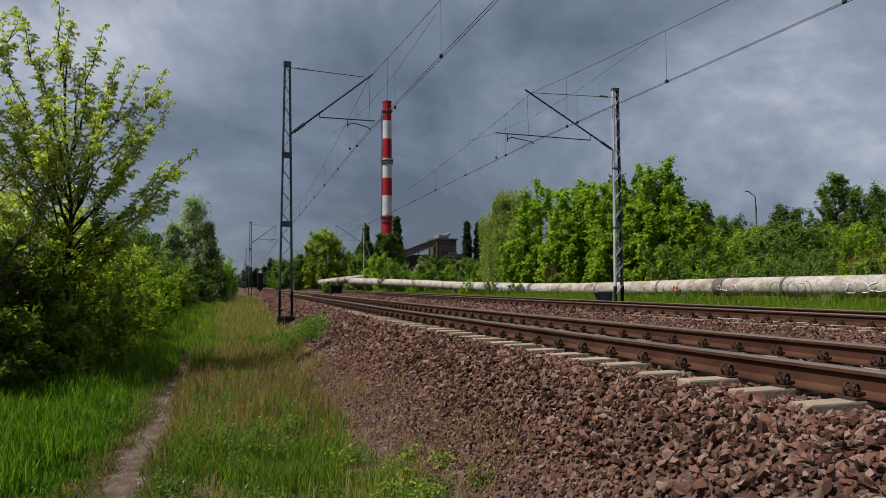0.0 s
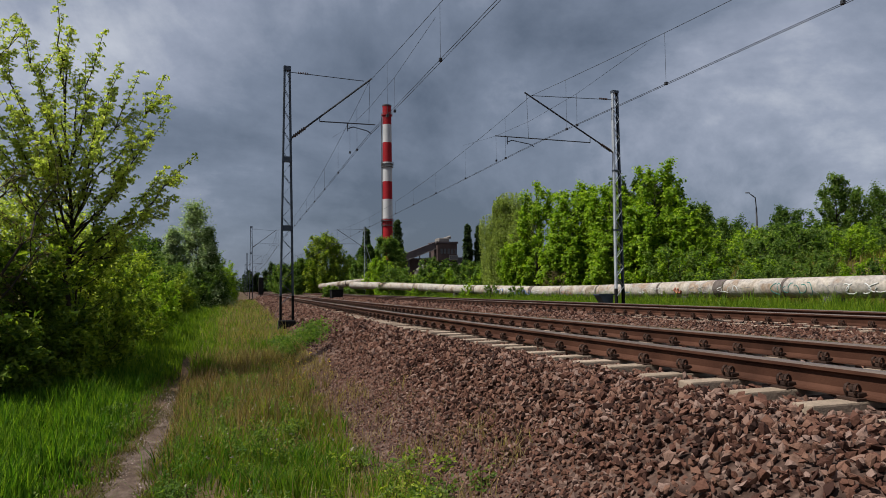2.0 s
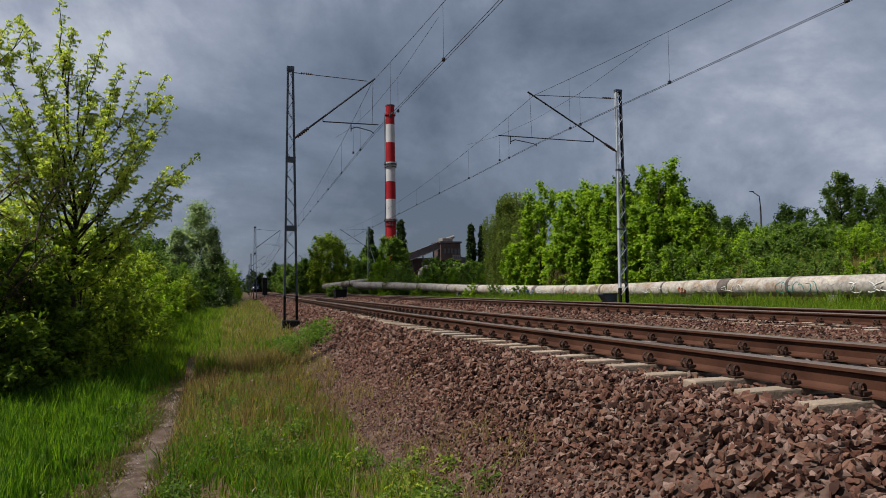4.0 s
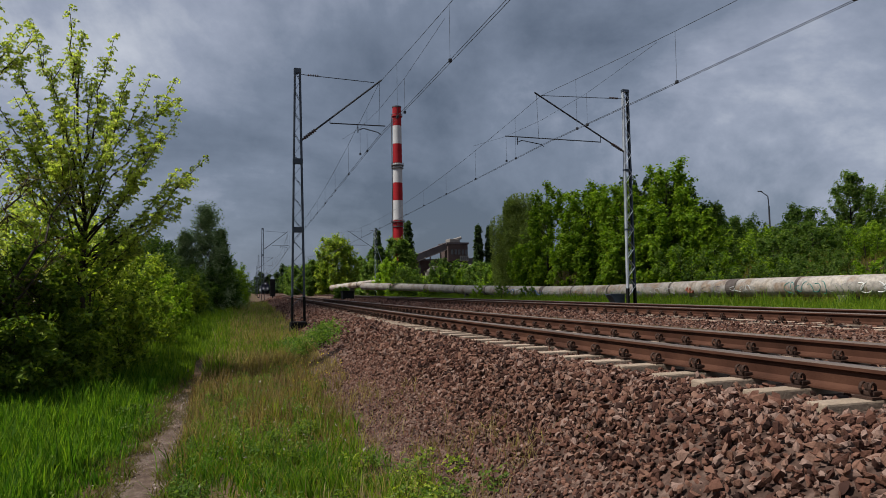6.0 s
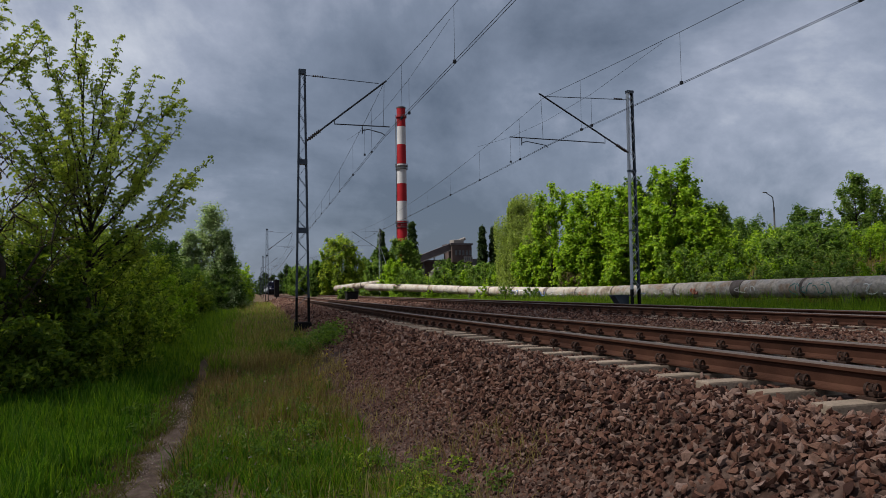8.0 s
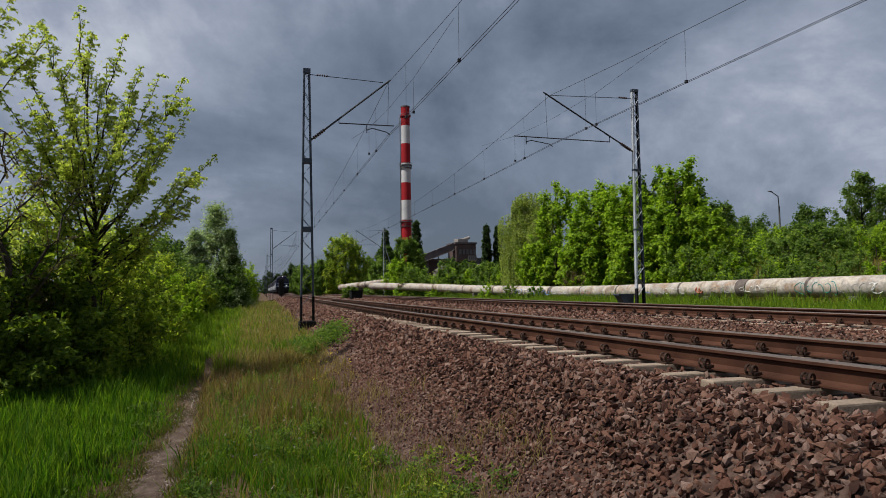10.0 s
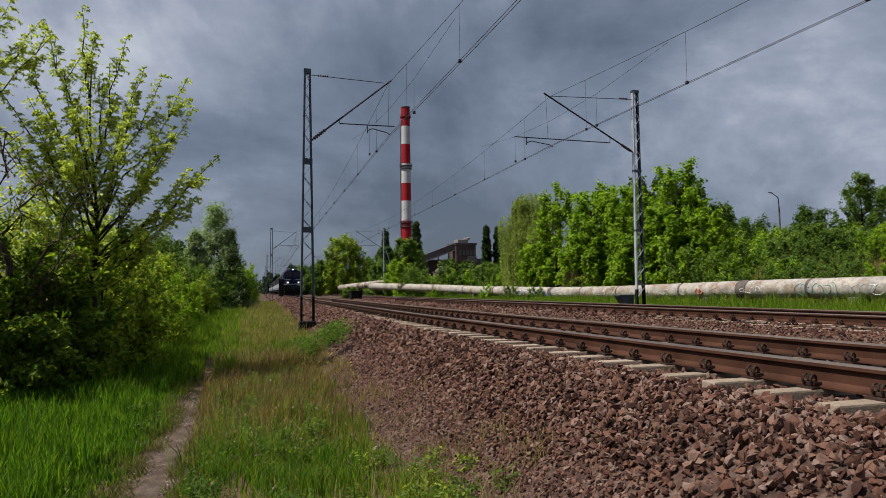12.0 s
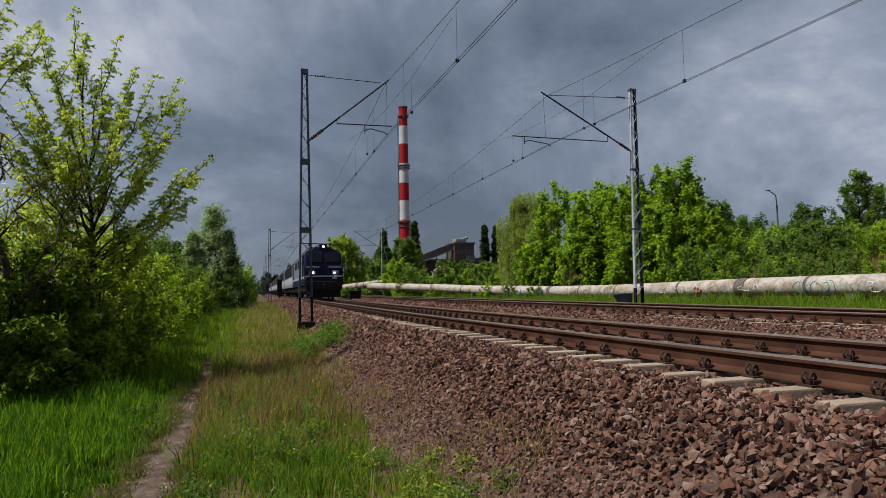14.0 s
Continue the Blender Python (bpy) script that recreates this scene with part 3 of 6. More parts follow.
# ------------------------------------------------------------- far works
M_RED = surface("red_chimney_paint", [(0.20, 0.008, 0.012), (0.27, 0.013, 0.018)], 0.15, 0.7, fine=1.5, mottle=0.12)
M_WHITE = surface("white_chimney_paint", [(0.34, 0.345, 0.355), (0.42, 0.42, 0.43)], 0.15, 0.7, fine=1.5, mottle=0.12)
M_FARSTEEL = surface("distant_steelwork", [(0.05, 0.05, 0.055), (0.10, 0.098, 0.10)], 0.2, 0.8, fine=2)
M_FARBRICK = surface("brown_factory_wall", [(0.046, 0.033, 0.030), (0.082, 0.060, 0.055)], 0.2, 0.9, fine=2)
M_FARROOF = surface("grey_factory_roof", [(0.05, 0.043, 0.046), (0.085, 0.072, 0.076)], 0.2, 0.8, fine=2)
M_FARWIN = surface("dark_factory_window", [(0.03, 0.035, 0.04), (0.06, 0.065, 0.07)], 1, 0.3)
M_FARPALE = surface("pale_factory_panel", [(0.13, 0.115, 0.105), (0.20, 0.185, 0.175)], 0.3, 0.8, fine=2)


def chimney():
    e = empty("chimney", "tall factory chimney in red and white bands", "chimney", pose(87.0, 330, 0))
    zs = [91.7, 82.0, 73.0, 63.2, 53.5, 44.7, 34.8, -2.0]
    rad = lambda z: 2.15 + 0.0065 * (92 - z)
    for i, (b, a) in enumerate(zip(zs, zs[1:])):
        bm = bmesh.new()
        rod(bm, (0, 0, a), (0, 0, b), rad(a), rad(b), 40)
        part("band", bm, M_RED if i % 2 == 0 else M_WHITE, e, ("red" if i % 2 == 0 else "white") + " painted band of the chimney")
    for z, w in ((86.6, 0.55), (62.0, 0.75), (60.6, 0.6), (33.8, 0.75), (31.6, 0.5)):
        bm = rod(bmesh.new(), (0, 0, z), (0, 0, z + 0.35), rad(z) + w, n=32)
        deck = part("platform", bm, M_FARSTEEL if z < 80 else M_RED, e, "steel service platform ring")
        bm = bmesh.new()
        ring(bm, Matrix.Translation((0, 0, z + 1.2)), rad(z) + w, 0.06, 32, 4)
        for k in range(16):
            a = k * math.pi / 8
            c, s_ = math.cos(a) * (rad(z) + w), math.sin(a) * (rad(z) + w)
            rod(bm, (c, s_, z), (c, s_, z + 1.2), 0.05, n=4)
        part("railing", bm, M_FARSTEEL, deck)
    part("ladder", boxed(-2.9, -2.65, -0.3, 0.3, 2, 86), M_FARSTEEL, e)
    part("rim", rod(bmesh.new(), (0, 0, 91.3), (0, 0, 91.9), 2.3, n=40), M_FARROOF, e, "dark sooted rim")


def works():
    e = empty("factory", "distant brown industrial works with a sloping conveyor gallery", "factory", pose(0, 300, 0))
    part("hall", boxed(84, 112, 0, 22, -2, 13.5), M_FARBRICK, e, "brown factory hall")
    part("hall_roof", boxed(83.5, 112.5, -0.4, 22.4, 13.5, 14.3), M_FARROOF, e)
    bm = bmesh.new()
    bar(bm, (84, -3, 13.8), (101, -3, 20.2), 3.0, 3.0)
    part("conveyor_gallery", bm, M_FARROOF, e, "sloping roofed conveyor gallery")
    bm = bmesh.new()
    bar(bm, (84, -4.6, 12.2), (101, -4.6, 18.6), 0.5, 0.3)
    part("gallery_edge", bm, M_FARPALE, e)
    for x, z in ((88, 14), (93, 16), (98, 17.8)):
        part("trestle", rods([(x - 1, -3, -2), (x, -3, z), (x + 1, -3, -2)], 0.2, 6), M_FARSTEEL, e)
    part("head_house", boxed(100.5, 110.0, -6, 6, 13, 20.8, bevel=0.2), M_FARBRICK, e, "brown conveyor head house")
    part("head_roof", boxed(100, 110.4, -6.4, 6.4, 20.8, 21.6), M_FARROOF, e)
    part("roof_hood", boxed(102, 107, -4, 2, 21.6, 23.4, bevel=0.3), M_FARPALE, e, "pale roof hood")
    part("roof_duct", rods([(104, 0, 22.6), (109, 0, 24.2)], 0.7, 10), M_FARPALE, e)
    for k in range(5):
        part("window", boxed(102 + k * 1.7, 103 + k * 1.7, -6.1, -5.9, 16.2, 18.4), M_FARWIN, e, "dark window")
    part("side_block", boxed(110, 118, 0, 14, -2, 14.8), M_FARSTEEL, e)
    part("pale_wall", boxed(106, 110.2, -6.3, -6.05, 13.2, 15.6), M_FARPALE, e, "pale panelled wall")
    for k in range(4):
        part("window", boxed(106.4 + k, 107.0 + k, -6.4, -6.2, 13.8, 15.2), M_FARWIN, e, "dark window")
    part("duct", rods([(89, -12, 2), (89, -12, 8.0), (92, -12, 10), (119, -12, 10.5)], 1.1, 12), M_FARPALE, e, "large grey overhead duct")
    for x in (95, 101, 108, 115):
        part("duct_leg", rods([(x, -12, -2), (x, -12, 9.6)], 0.3, 6), M_FARSTEEL, e)


chimney()
works()


# ------------------------------------------------------------- small line-side things
def street_lamp():
    e = empty("street_lamp", "slim grey street lamp with one angled arm among the bushes", "street lamp", pose(48.0, 50, 0))
    part("pole", rod(bmesh.new(), (0, 0, 1.0), (0, 0, 7.6), 0.10, 0.07), M_FARSTEEL, e)
    part("neck", rod(bmesh.new(), (0, 0, 7.5), (-0.08, 0, 8.5), 0.045), M_FARSTEEL, e)
    part("arm", rod(bmesh.new(), (-0.08, 0, 8.5), (-1.0, -0.1, 8.52 + 0.42), 0.04), M_FARSTEEL, e)
    part("lamp_head", boxed(-1.25, -0.85, -0.18, -0.02, 8.86, 8.94, bevel=0.02), M_FARSTEEL, e)


def line_signal():
    x = float(centre(79)) - 1.95
    e = empty("line_signal", "dark back of a small railway signal on a short post", "signal", pose(x, 79, 0))
    part("post", rod(bmesh.new(), (0, 0, -0.6), (0, 0, 1.9), 0.06), M_BLACKP, e)
    part("signal_head", boxed(-0.27, 0.27, -0.16, 0.16, 0.05, 1.95, bevel=0.06), M_BLACKP, e, "dark grey signal head")
    part("hood", boxed(-0.2, 0.2, 0.16, 0.4, 1.2, 1.5, bevel=0.03), M_BLACKP, e)


def cable_box(x, y):
    z = float(ground_z(x, y))
    e = empty("cable_box", "dark wedge-shaped metal box at the foot of a mast", "cable box", pose(x, y, z))
    bm = boxed(-0.28, 0.28, -0.18, 0.18, 0.0, 0.62, bevel=0.02)
    for v in bm.verts:
        if v.co.z < 0.3:
            v.co.x = v.co.x * 0.25 + 0.18
    part("case", bm, M_GALV, e)
    part("lid", boxed(-0.31, 0.31, -0.2, 0.2, 0.62, 0.66), M_GALV, e)


street_lamp()
line_signal()
cable_box(13.52, 21.35)
e = empty("culvert_block", "dark concrete block beside the far track", "block", pose(11.56, 62, -0.4))
part("body", boxed(-0.5, 0.5, -0.5, 0.5, -0.1, 0.85, bevel=0.05), M_BLACKP, e)
part("cap", boxed(-0.56, 0.56, -0.56, 0.56, 0.85, 0.93), M_BLACKP, e)

# ------------------------------------------------------------- train
M_BLUE = surface("navy_loco_paint", [(0.003, 0.004, 0.021), (0.0045, 0.006, 0.031)], 0.8, 0.5, 0, 0.03, 20, vary="local")
M_LBLUE = surface("pale_blue_loco_paint", [(0.10, 0.12, 0.17), (0.14, 0.165, 0.22)], 0.8, 0.4, 0, 0.03, 20, vary="local", mottle=0.2)
M_TWHITE = surface("white_train_paint", [(0.26, 0.275, 0.30), (0.33, 0.345, 0.37)], 0.6, 0.4, 0, 0.03, 15, vary="local", mottle=0.15)
M_TGREY = surface("grey_coach_paint", [(0.12, 0.13, 0.145), (0.17, 0.18, 0.20)], 0.6, 0.4, 0, 0.03, 15, vary="local", mottle=0.2)
M_TROOF = surface("sooty_train_roof", [(0.07, 0.075, 0.08), (0.12, 0.125, 0.13)], 0.8, 0.7, 0, 0.1, 15, vary="local")
M_TDARK = surface("black_underframe", [(0.004, 0.0035, 0.0035), (0.010, 0.009, 0.0085)], 2, 0.8, 0, 0.2, 20, vary="local")
M_TGLASS = surface("dark_train_glass", [(0.0015, 0.002, 0.006), (0.003, 0.004, 0.010)], 1, 0.6, vary="local")
M_LIGHT = lamp_glow("headlight_glow", (1.0, 0.93, 0.80), 30.0)
M_REFL = surface("headlight_housing", [(0.08, 0.09, 0.13), (0.12, 0.13, 0.17)], 2, 0.3, 0.5, vary="local")


def body_shell(w, L, z0, z1, roof, y0=0.0, nose=0.0, r=0.35):
    """A vehicle body: straight sides and a domed roof, with a raked nose at the front."""
    prof = [(-w / 2, z0), (-w / 2, z1 - r), (-w / 2 + 0.10, z1 - r * 0.35), (-w / 2 + 0.35, z1), (-w * 0.2, roof), (w * 0.2, roof), (w / 2 - 0.35, z1),
            (w / 2 - 0.10, z1 - r * 0.35), (w / 2, z1 - r), (w / 2, z0)]
    bm = bmesh.new()
    rings = []
    for y, rake in ((y0, 1.0), (y0 + L, -1.0)):
        row = []
        for x, z in prof:
            k = max(0.0, (z - 2.0) / (roof - 2.0)) * nose * rake
            row.append(bm.verts.new((x * (0.95 if nose else 1), y + k, z)))
        rings.append(row)
        if nose:
            y2 = y + 0.35 * rake
            row2 = []
            for x, z in prof:
                k = max(0.0, (z - 2.0) / (roof - 2.0)) * nose * rake
                row2.append(bm.verts.new((x, y2 + k, z)))
            rings.append(row2)
    order = rings if not nose else [rings[0], rings[1], rings[3], rings[2]]
    n = len(prof)
    for a, b in zip(order, order[1:]):
        for i in range(n):
            bm.faces.new((a[i], a[(i + 1) % n], b[(i + 1) % n], b[i]))
    bm.faces.new(order[0])
    bm.faces.new(order[-1][::-1])
    return bm


def bogie(e, yc, wb, r, axles=2):
    frame_part = part("bogie_frame", boxed(-1.05, 1.05, yc - wb / 2 - 0.6, yc + wb / 2 + 0.6, 0.42, 0.78, bevel=0.05), M_TDARK, e)
    for k in range(axles):
        y = yc - wb / 2 + wb * k / (axles - 1)
        bm = bmesh.new()
        for s in (-1, 1):
            rod(bm, (s * 0.70, y, r), (s * 0.83, y, r), r, n=24)
            rod(bm, (s * 0.83, y, r), (s * 1.08, y, r), 0.16, n=10)
        rod(bm, (-0.8, y, r), (0.8, y, r), 0.08, n=8)
        part("wheelset", bm, M_TDARK, frame_part)


def locomotive():
    e = empty("locomotive", "navy blue electric locomotive with white stripes and lit headlights", "locomotive")
    W, L = 2.50, 16.0
    part("lower_body", body_shell(W, L, 0.95, 2.25, 2.26, nose=0.0, r=0.02), M_BLUE, e)
    part("upper_body", body_shell(W * 0.985, L - 0.1, 2.26, 3.25, 3.46, y0=0.05, nose=0.30, r=0.3), M_BLUE, e, "navy blue cab and machine room")
    part("side_panel", boxed(-W / 2 - 0.012, -W / 2 + 0.02, 2.4, L - 2.4, 1.45, 2.95, bevel=0.004), M_LBLUE, e, "pale grey-blue side panel")
    part("side_stripe", boxed(-W / 2 - 0.016, -W / 2 + 0.02, 0.1, L - 0.1, 1.40, 1.52), M_TWHITE, e, "white waist stripe")
    for k in range(4):
        y = 4.0 + k * 2.3
        part("side_grille", boxed(-W / 2 - 0.03, -W / 2, y, y + 1.5, 2.25, 2.85), M_TDARK, e)
    part("cab_side_window", boxed(-W / 2 - 0.02, -W / 2 + 0.03, 0.95, 1.75, 2.25, 2.95, bevel=0.01), M_TGLASS, e)
    part("cab_door", boxed(-W / 2 - 0.02, -W / 2 + 0.03, 1.95, 2.55, 1.15, 3.0, bevel=0.01), M_BLUE, e)
    # windscreens lie on the raked front
    for s in (-1, 1):
        bm = boxed(-0.46, 0.46, -0.03, 0.02, -0.34, 0.34, bevel=0.015)
        bmesh.ops.transform(bm, matrix=pose(s * 0.56, 0.165, 2.78, -14, 0, 0), verts=bm.verts[:])
        part("windscreen", bm, M_TGLASS, e, "dark windscreen pane")
        part("stripe_patch", boxed(s * 0.72 - 0.45, s * 0.72 + 0.45, -0.025, 0.02, 2.07, 2.21), M_LBLUE, e, "pale stripe on the nose")
        house = part("headlight_housing", boxed(s * 0.75 - 0.22, s * 0.75 + 0.22, -0.05, 0.02, 1.62, 1.90, bevel=0.03), M_REFL, e, "headlight housing")
        part("headlight", rod(bmesh.new(), (s * 0.75 - s * 0.05, -0.10, 1.76), (s * 0.75 - s * 0.05, -0.04, 1.76), 0.048, n=16), M_LIGHT, house, "lit white headlight")
        part("tail_lamp", rod(bmesh.new(), (s * 0.90, -0.09, 1.76), (s * 0.90, -0.04, 1.76), 0.06, n=12), M_REFL, house)
        part("buffer", rod(rod(bmesh.new(), (s * 0.85, -0.10, 1.02), (s * 0.85, -0.55, 1.02), 0.09, n=12), (s * 0.85, -0.55, 1.02), (s * 0.85, -0.62, 1.02), 0.24, n=18), M_TDARK, e)
    part("nose_stripe", boxed(-1.22, 1.22, -0.03, 0.02, 1.49, 1.57), M_TWHITE, e, "thin white stripe across the nose")
    part("number_bar", boxed(0.55, 0.85, -0.028, 0.01, 1.36, 1.44), M_TWHITE, e, "plain pale number bar")
    part("front_handrail", rods([(-0.5, -0.06, 1.98), (0.5, -0.06, 1.98)], 0.02, 6), M_TDARK, e)
    part("buffer_beam", boxed(-1.2, 1.2, -0.08, 0.3, 0.62, 1.20, bevel=0.04), M_TDARK, e)
    part("snow_plough", boxed(-1.1, 1.1, -0.02, 0.25, 0.12, 0.66, bevel=0.04), M_TDARK, e)
    part("coupling", rods([(0, -0.1, 1.0), (0, -0.45, 0.95), (0, -0.45, 0.6)], 0.05, 6), M_TDARK, e)
    house = part("top_lamp_housing", boxed(-0.26, 0.26, 0.22, 0.7, 3.34, 3.68, bevel=0.06), M_BLUE, e)
    part("top_headlight", rod(bmesh.new(), (0, 0.17, 3.50), (0, 0.23, 3.50), 0.046, n=16), M_LIGHT, house, "lit white headlight over the cab")
    part("horn", rods([(0.45, 0.5, 3.55), (0.45, 0.2, 3.62)], 0.05, 8), M_TDARK, e)
    for y in (3.6, 7.0, 10.5):
        part("roof_equipment", boxed(-0.75, 0.75, y, y + 1.6, 3.42, 3.72, bevel=0.08), M_TROOF, e)
    for y in (2.6, 12.4):
        up = 0.95 if y > 5 else 0.25
        arm = part("pantograph", rods([(-0.4, y, 3.5), (-0.3, y + 0.9 * (1 if up < 0.5 else 0.5), 3.5 + up * 0.55), (0, y - 0.1, 3.5 + up + 0.05)], 0.03, 6), M_TDARK, e)
        part("pantograph_head", rods([(-0.95, y - 0.1, 3.48 + up), (-0.65, y - 0.1, 3.58 + up), (0.65, y - 0.1, 3.58 + up), (0.95, y - 0.1, 3.48 + up)], 0.03, 6), M_TDARK, arm)
    part("underframe", boxed(-1.1, 1.1, 0.6, L - 0.6, 0.55, 0.96, bevel=0.04), M_TDARK, e)
    bogie(e, 3.4, 2.7, 0.58)
    bogie(e, 12.6, 2.7, 0.58)
    return e


def coach():
    e = empty("coach", "pale grey and white passenger coach with a dark window band", "passenger coach", group="train coaches")
    W, L = 2.45, 22.5
    part("body", body_shell(W, L, 0.95, 3.1, 3.50, r=0.45), M_TGREY, e)
    part("roof", body_shell(W * 0.96, L - 0.1, 3.02, 3.22, 3.56, y0=0.05, r=0.16), M_TROOF, e)
    part("window_band", boxed(-W / 2 - 0.008, -W / 2 + 0.02, 0.4, L - 0.4, 1.95, 2.85), M_TDARK, e)
    part("stripe", boxed(-W / 2 - 0.010, -W / 2 + 0.02, 0.2, L - 0.2, 1.25, 1.85), M_TWHITE, e, "white waist stripe")
    for k in range(11):
        y = 1.9 + k * 1.72
        part("window", boxed(-W / 2 - 0.016, -W / 2 + 0.02, y, y + 1.25, 2.02, 2.75, bevel=0.01), M_TGLASS, e)
    for y in (0.75, L - 1.55):
        part("door", boxed(-W / 2 - 0.018, -W / 2 + 0.02, y, y + 0.8, 1.0, 3.0, bevel=0.01), M_TGREY, e)
    part("gangway", boxed(-0.6, 0.6, -0.35, 0.0, 1.0, 3.1, bevel=0.05), M_TDARK, e)
    part("underframe", boxed(-1.0, 1.0, 4, L - 4, 0.5, 0.96, bevel=0.04), M_TDARK, e)
    bogie(e, 2.6, 2.3, 0.46)
    bogie(e, L - 2.6, 2.3, 0.46)
    return e


LOCO = locomotive()
COACHES = [coach()]
for _ in range(6):
    COACHES.append(copy_thing(COACHES[0], Matrix.Identity(4)))


def on_track(y):
    return pose(float(centre(y)), y, 0.0, 0, 0, -math.degrees(math.atan(SLOPE)))


def motions():
    """The train comes down the straight at a steady 24 m/s; the young tree leans in the wind; a cloud drifts over."""
    foot = NEAR_TREE.matrix_basis.copy()
    walk(NEAR_TREE, [(t, foot @ pose(0, 0, 0, 0.3 * a, a, 0)) for t, a in SWAY])
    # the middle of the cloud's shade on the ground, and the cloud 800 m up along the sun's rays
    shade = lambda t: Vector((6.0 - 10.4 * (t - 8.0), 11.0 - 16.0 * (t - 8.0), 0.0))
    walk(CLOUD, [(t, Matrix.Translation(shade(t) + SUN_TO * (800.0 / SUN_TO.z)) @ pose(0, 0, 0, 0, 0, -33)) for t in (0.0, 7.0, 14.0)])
    front = lambda t: 45.8 + 24.2 * (14.0 - t) - 0.045 * max(0.0, 14.0 - t) ** 2 * 1.2
    cosine = math.cos(math.atan(SLOPE))
    times = [0.0, 2.0, 4.0, 6.0, 8.0, 10.0, 12.0, 14.0]
    walk(LOCO, [(t, on_track(front(t))) for t in times])
    for k, c in enumerate(COACHES):
        walk(c, [(t, on_track(front(t) + (16.9 + 23.1 * k) * cosine)) for t in times])


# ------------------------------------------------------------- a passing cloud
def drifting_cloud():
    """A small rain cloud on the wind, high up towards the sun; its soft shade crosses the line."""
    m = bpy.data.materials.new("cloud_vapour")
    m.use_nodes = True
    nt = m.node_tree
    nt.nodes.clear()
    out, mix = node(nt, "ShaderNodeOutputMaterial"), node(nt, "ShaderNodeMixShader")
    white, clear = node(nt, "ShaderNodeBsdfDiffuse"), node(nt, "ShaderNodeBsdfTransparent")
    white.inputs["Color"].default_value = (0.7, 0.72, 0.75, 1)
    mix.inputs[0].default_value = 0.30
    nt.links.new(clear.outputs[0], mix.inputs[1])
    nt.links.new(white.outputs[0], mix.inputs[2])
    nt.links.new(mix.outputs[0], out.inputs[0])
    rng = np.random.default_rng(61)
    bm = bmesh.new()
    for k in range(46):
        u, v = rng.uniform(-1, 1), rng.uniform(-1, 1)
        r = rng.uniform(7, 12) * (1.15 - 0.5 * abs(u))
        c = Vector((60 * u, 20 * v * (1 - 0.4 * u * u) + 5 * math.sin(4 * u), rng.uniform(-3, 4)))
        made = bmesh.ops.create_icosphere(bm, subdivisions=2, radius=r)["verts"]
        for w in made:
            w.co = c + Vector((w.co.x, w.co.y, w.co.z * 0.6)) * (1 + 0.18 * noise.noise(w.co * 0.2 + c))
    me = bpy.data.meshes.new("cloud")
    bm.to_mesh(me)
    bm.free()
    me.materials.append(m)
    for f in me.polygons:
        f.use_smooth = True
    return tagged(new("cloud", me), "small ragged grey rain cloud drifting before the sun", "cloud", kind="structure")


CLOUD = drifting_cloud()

# ------------------------------------------------------------- plants
M_BARK = surface("dark_bark", [(0.022, 0.017, 0.013), (0.05, 0.04, 0.03)], 8, 0.95, 0, 0.6, 40)
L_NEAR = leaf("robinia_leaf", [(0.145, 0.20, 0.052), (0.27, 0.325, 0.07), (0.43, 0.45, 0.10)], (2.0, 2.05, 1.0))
# thicket foliage twice: shade put into the L_DARK colour, sunlight into L_LIT
L_DARK = leaf("shaded_thicket_leaf", [(0.034, 0.066, 0.011), (0.082, 0.13, 0.019), (0.165, 0.21, 0.03)], (1.9, 2.0, 0.7))
L_LIT = leaf("sunlit_thicket_leaf", [(0.056, 0.10, 0.014), (0.135, 0.19, 0.025), (0.28, 0.325, 0.045)], (2.0, 2.1, 0.8))
L_MAPLE = leaf("fresh_maple_leaf", [(0.075, 0.145, 0.012), (0.155, 0.245, 0.018), (0.26, 0.35, 0.032)], (1.8, 1.9, 0.7))
L_SHRUB = leaf("mixed_shrub_leaf", [(0.045, 0.09, 0.016), (0.085, 0.145, 0.026), (0.155, 0.205, 0.05)])
# a darker shrub leaf with shade put into its colour
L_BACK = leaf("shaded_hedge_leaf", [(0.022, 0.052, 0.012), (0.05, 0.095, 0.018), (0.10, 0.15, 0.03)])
L_WILLOW = leaf("willow_leaf", [(0.12, 0.16, 0.045), (0.19, 0.235, 0.065), (0.27, 0.31, 0.10)], (1.8, 1.9, 0.9))
L_POPLAR = leaf("grey_poplar_leaf", [(0.10, 0.155, 0.065), (0.19, 0.25, 0.12), (0.33, 0.38, 0.24)], (1.6, 1.7, 0.9))
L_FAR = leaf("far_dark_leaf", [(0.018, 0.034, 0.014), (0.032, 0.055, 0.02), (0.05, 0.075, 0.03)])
L_DRY = leaf("dry_twig_leaf", [(0.07, 0.05, 0.03), (0.11, 0.085, 0.045), (0.12, 0.12, 0.05)])


def unit(v):
    return v / (np.linalg.norm(v, axis=-1, keepdims=True) + 1e-9)


def leaf_quads(rng, P, out, size, aspect=0.5, tilt=0.8):
    """Pointed leaves at P: a bent diamond each, that faces roughly the way out."""
    n = len(P)
    nrm = unit(out + rng.normal(0, tilt, (n, 3)))
    along = unit(np.cross(nrm, rng.normal(0, 1, (n, 3))))
    side = np.cross(nrm, along)
    s = (size * rng.uniform(0.6, 1.35, n))[:, None]
    fold = nrm * s * 0.15
    V = np.stack([P - along * s * 0.5, P + side * s * aspect * 0.5 + fold, P + along * s * 0.5, P - side * s * aspect * 0.5 + fold], 1)
    return V.reshape(-1, 3)


def quads(n):
    return np.arange(n * 4).reshape(-1, 4)


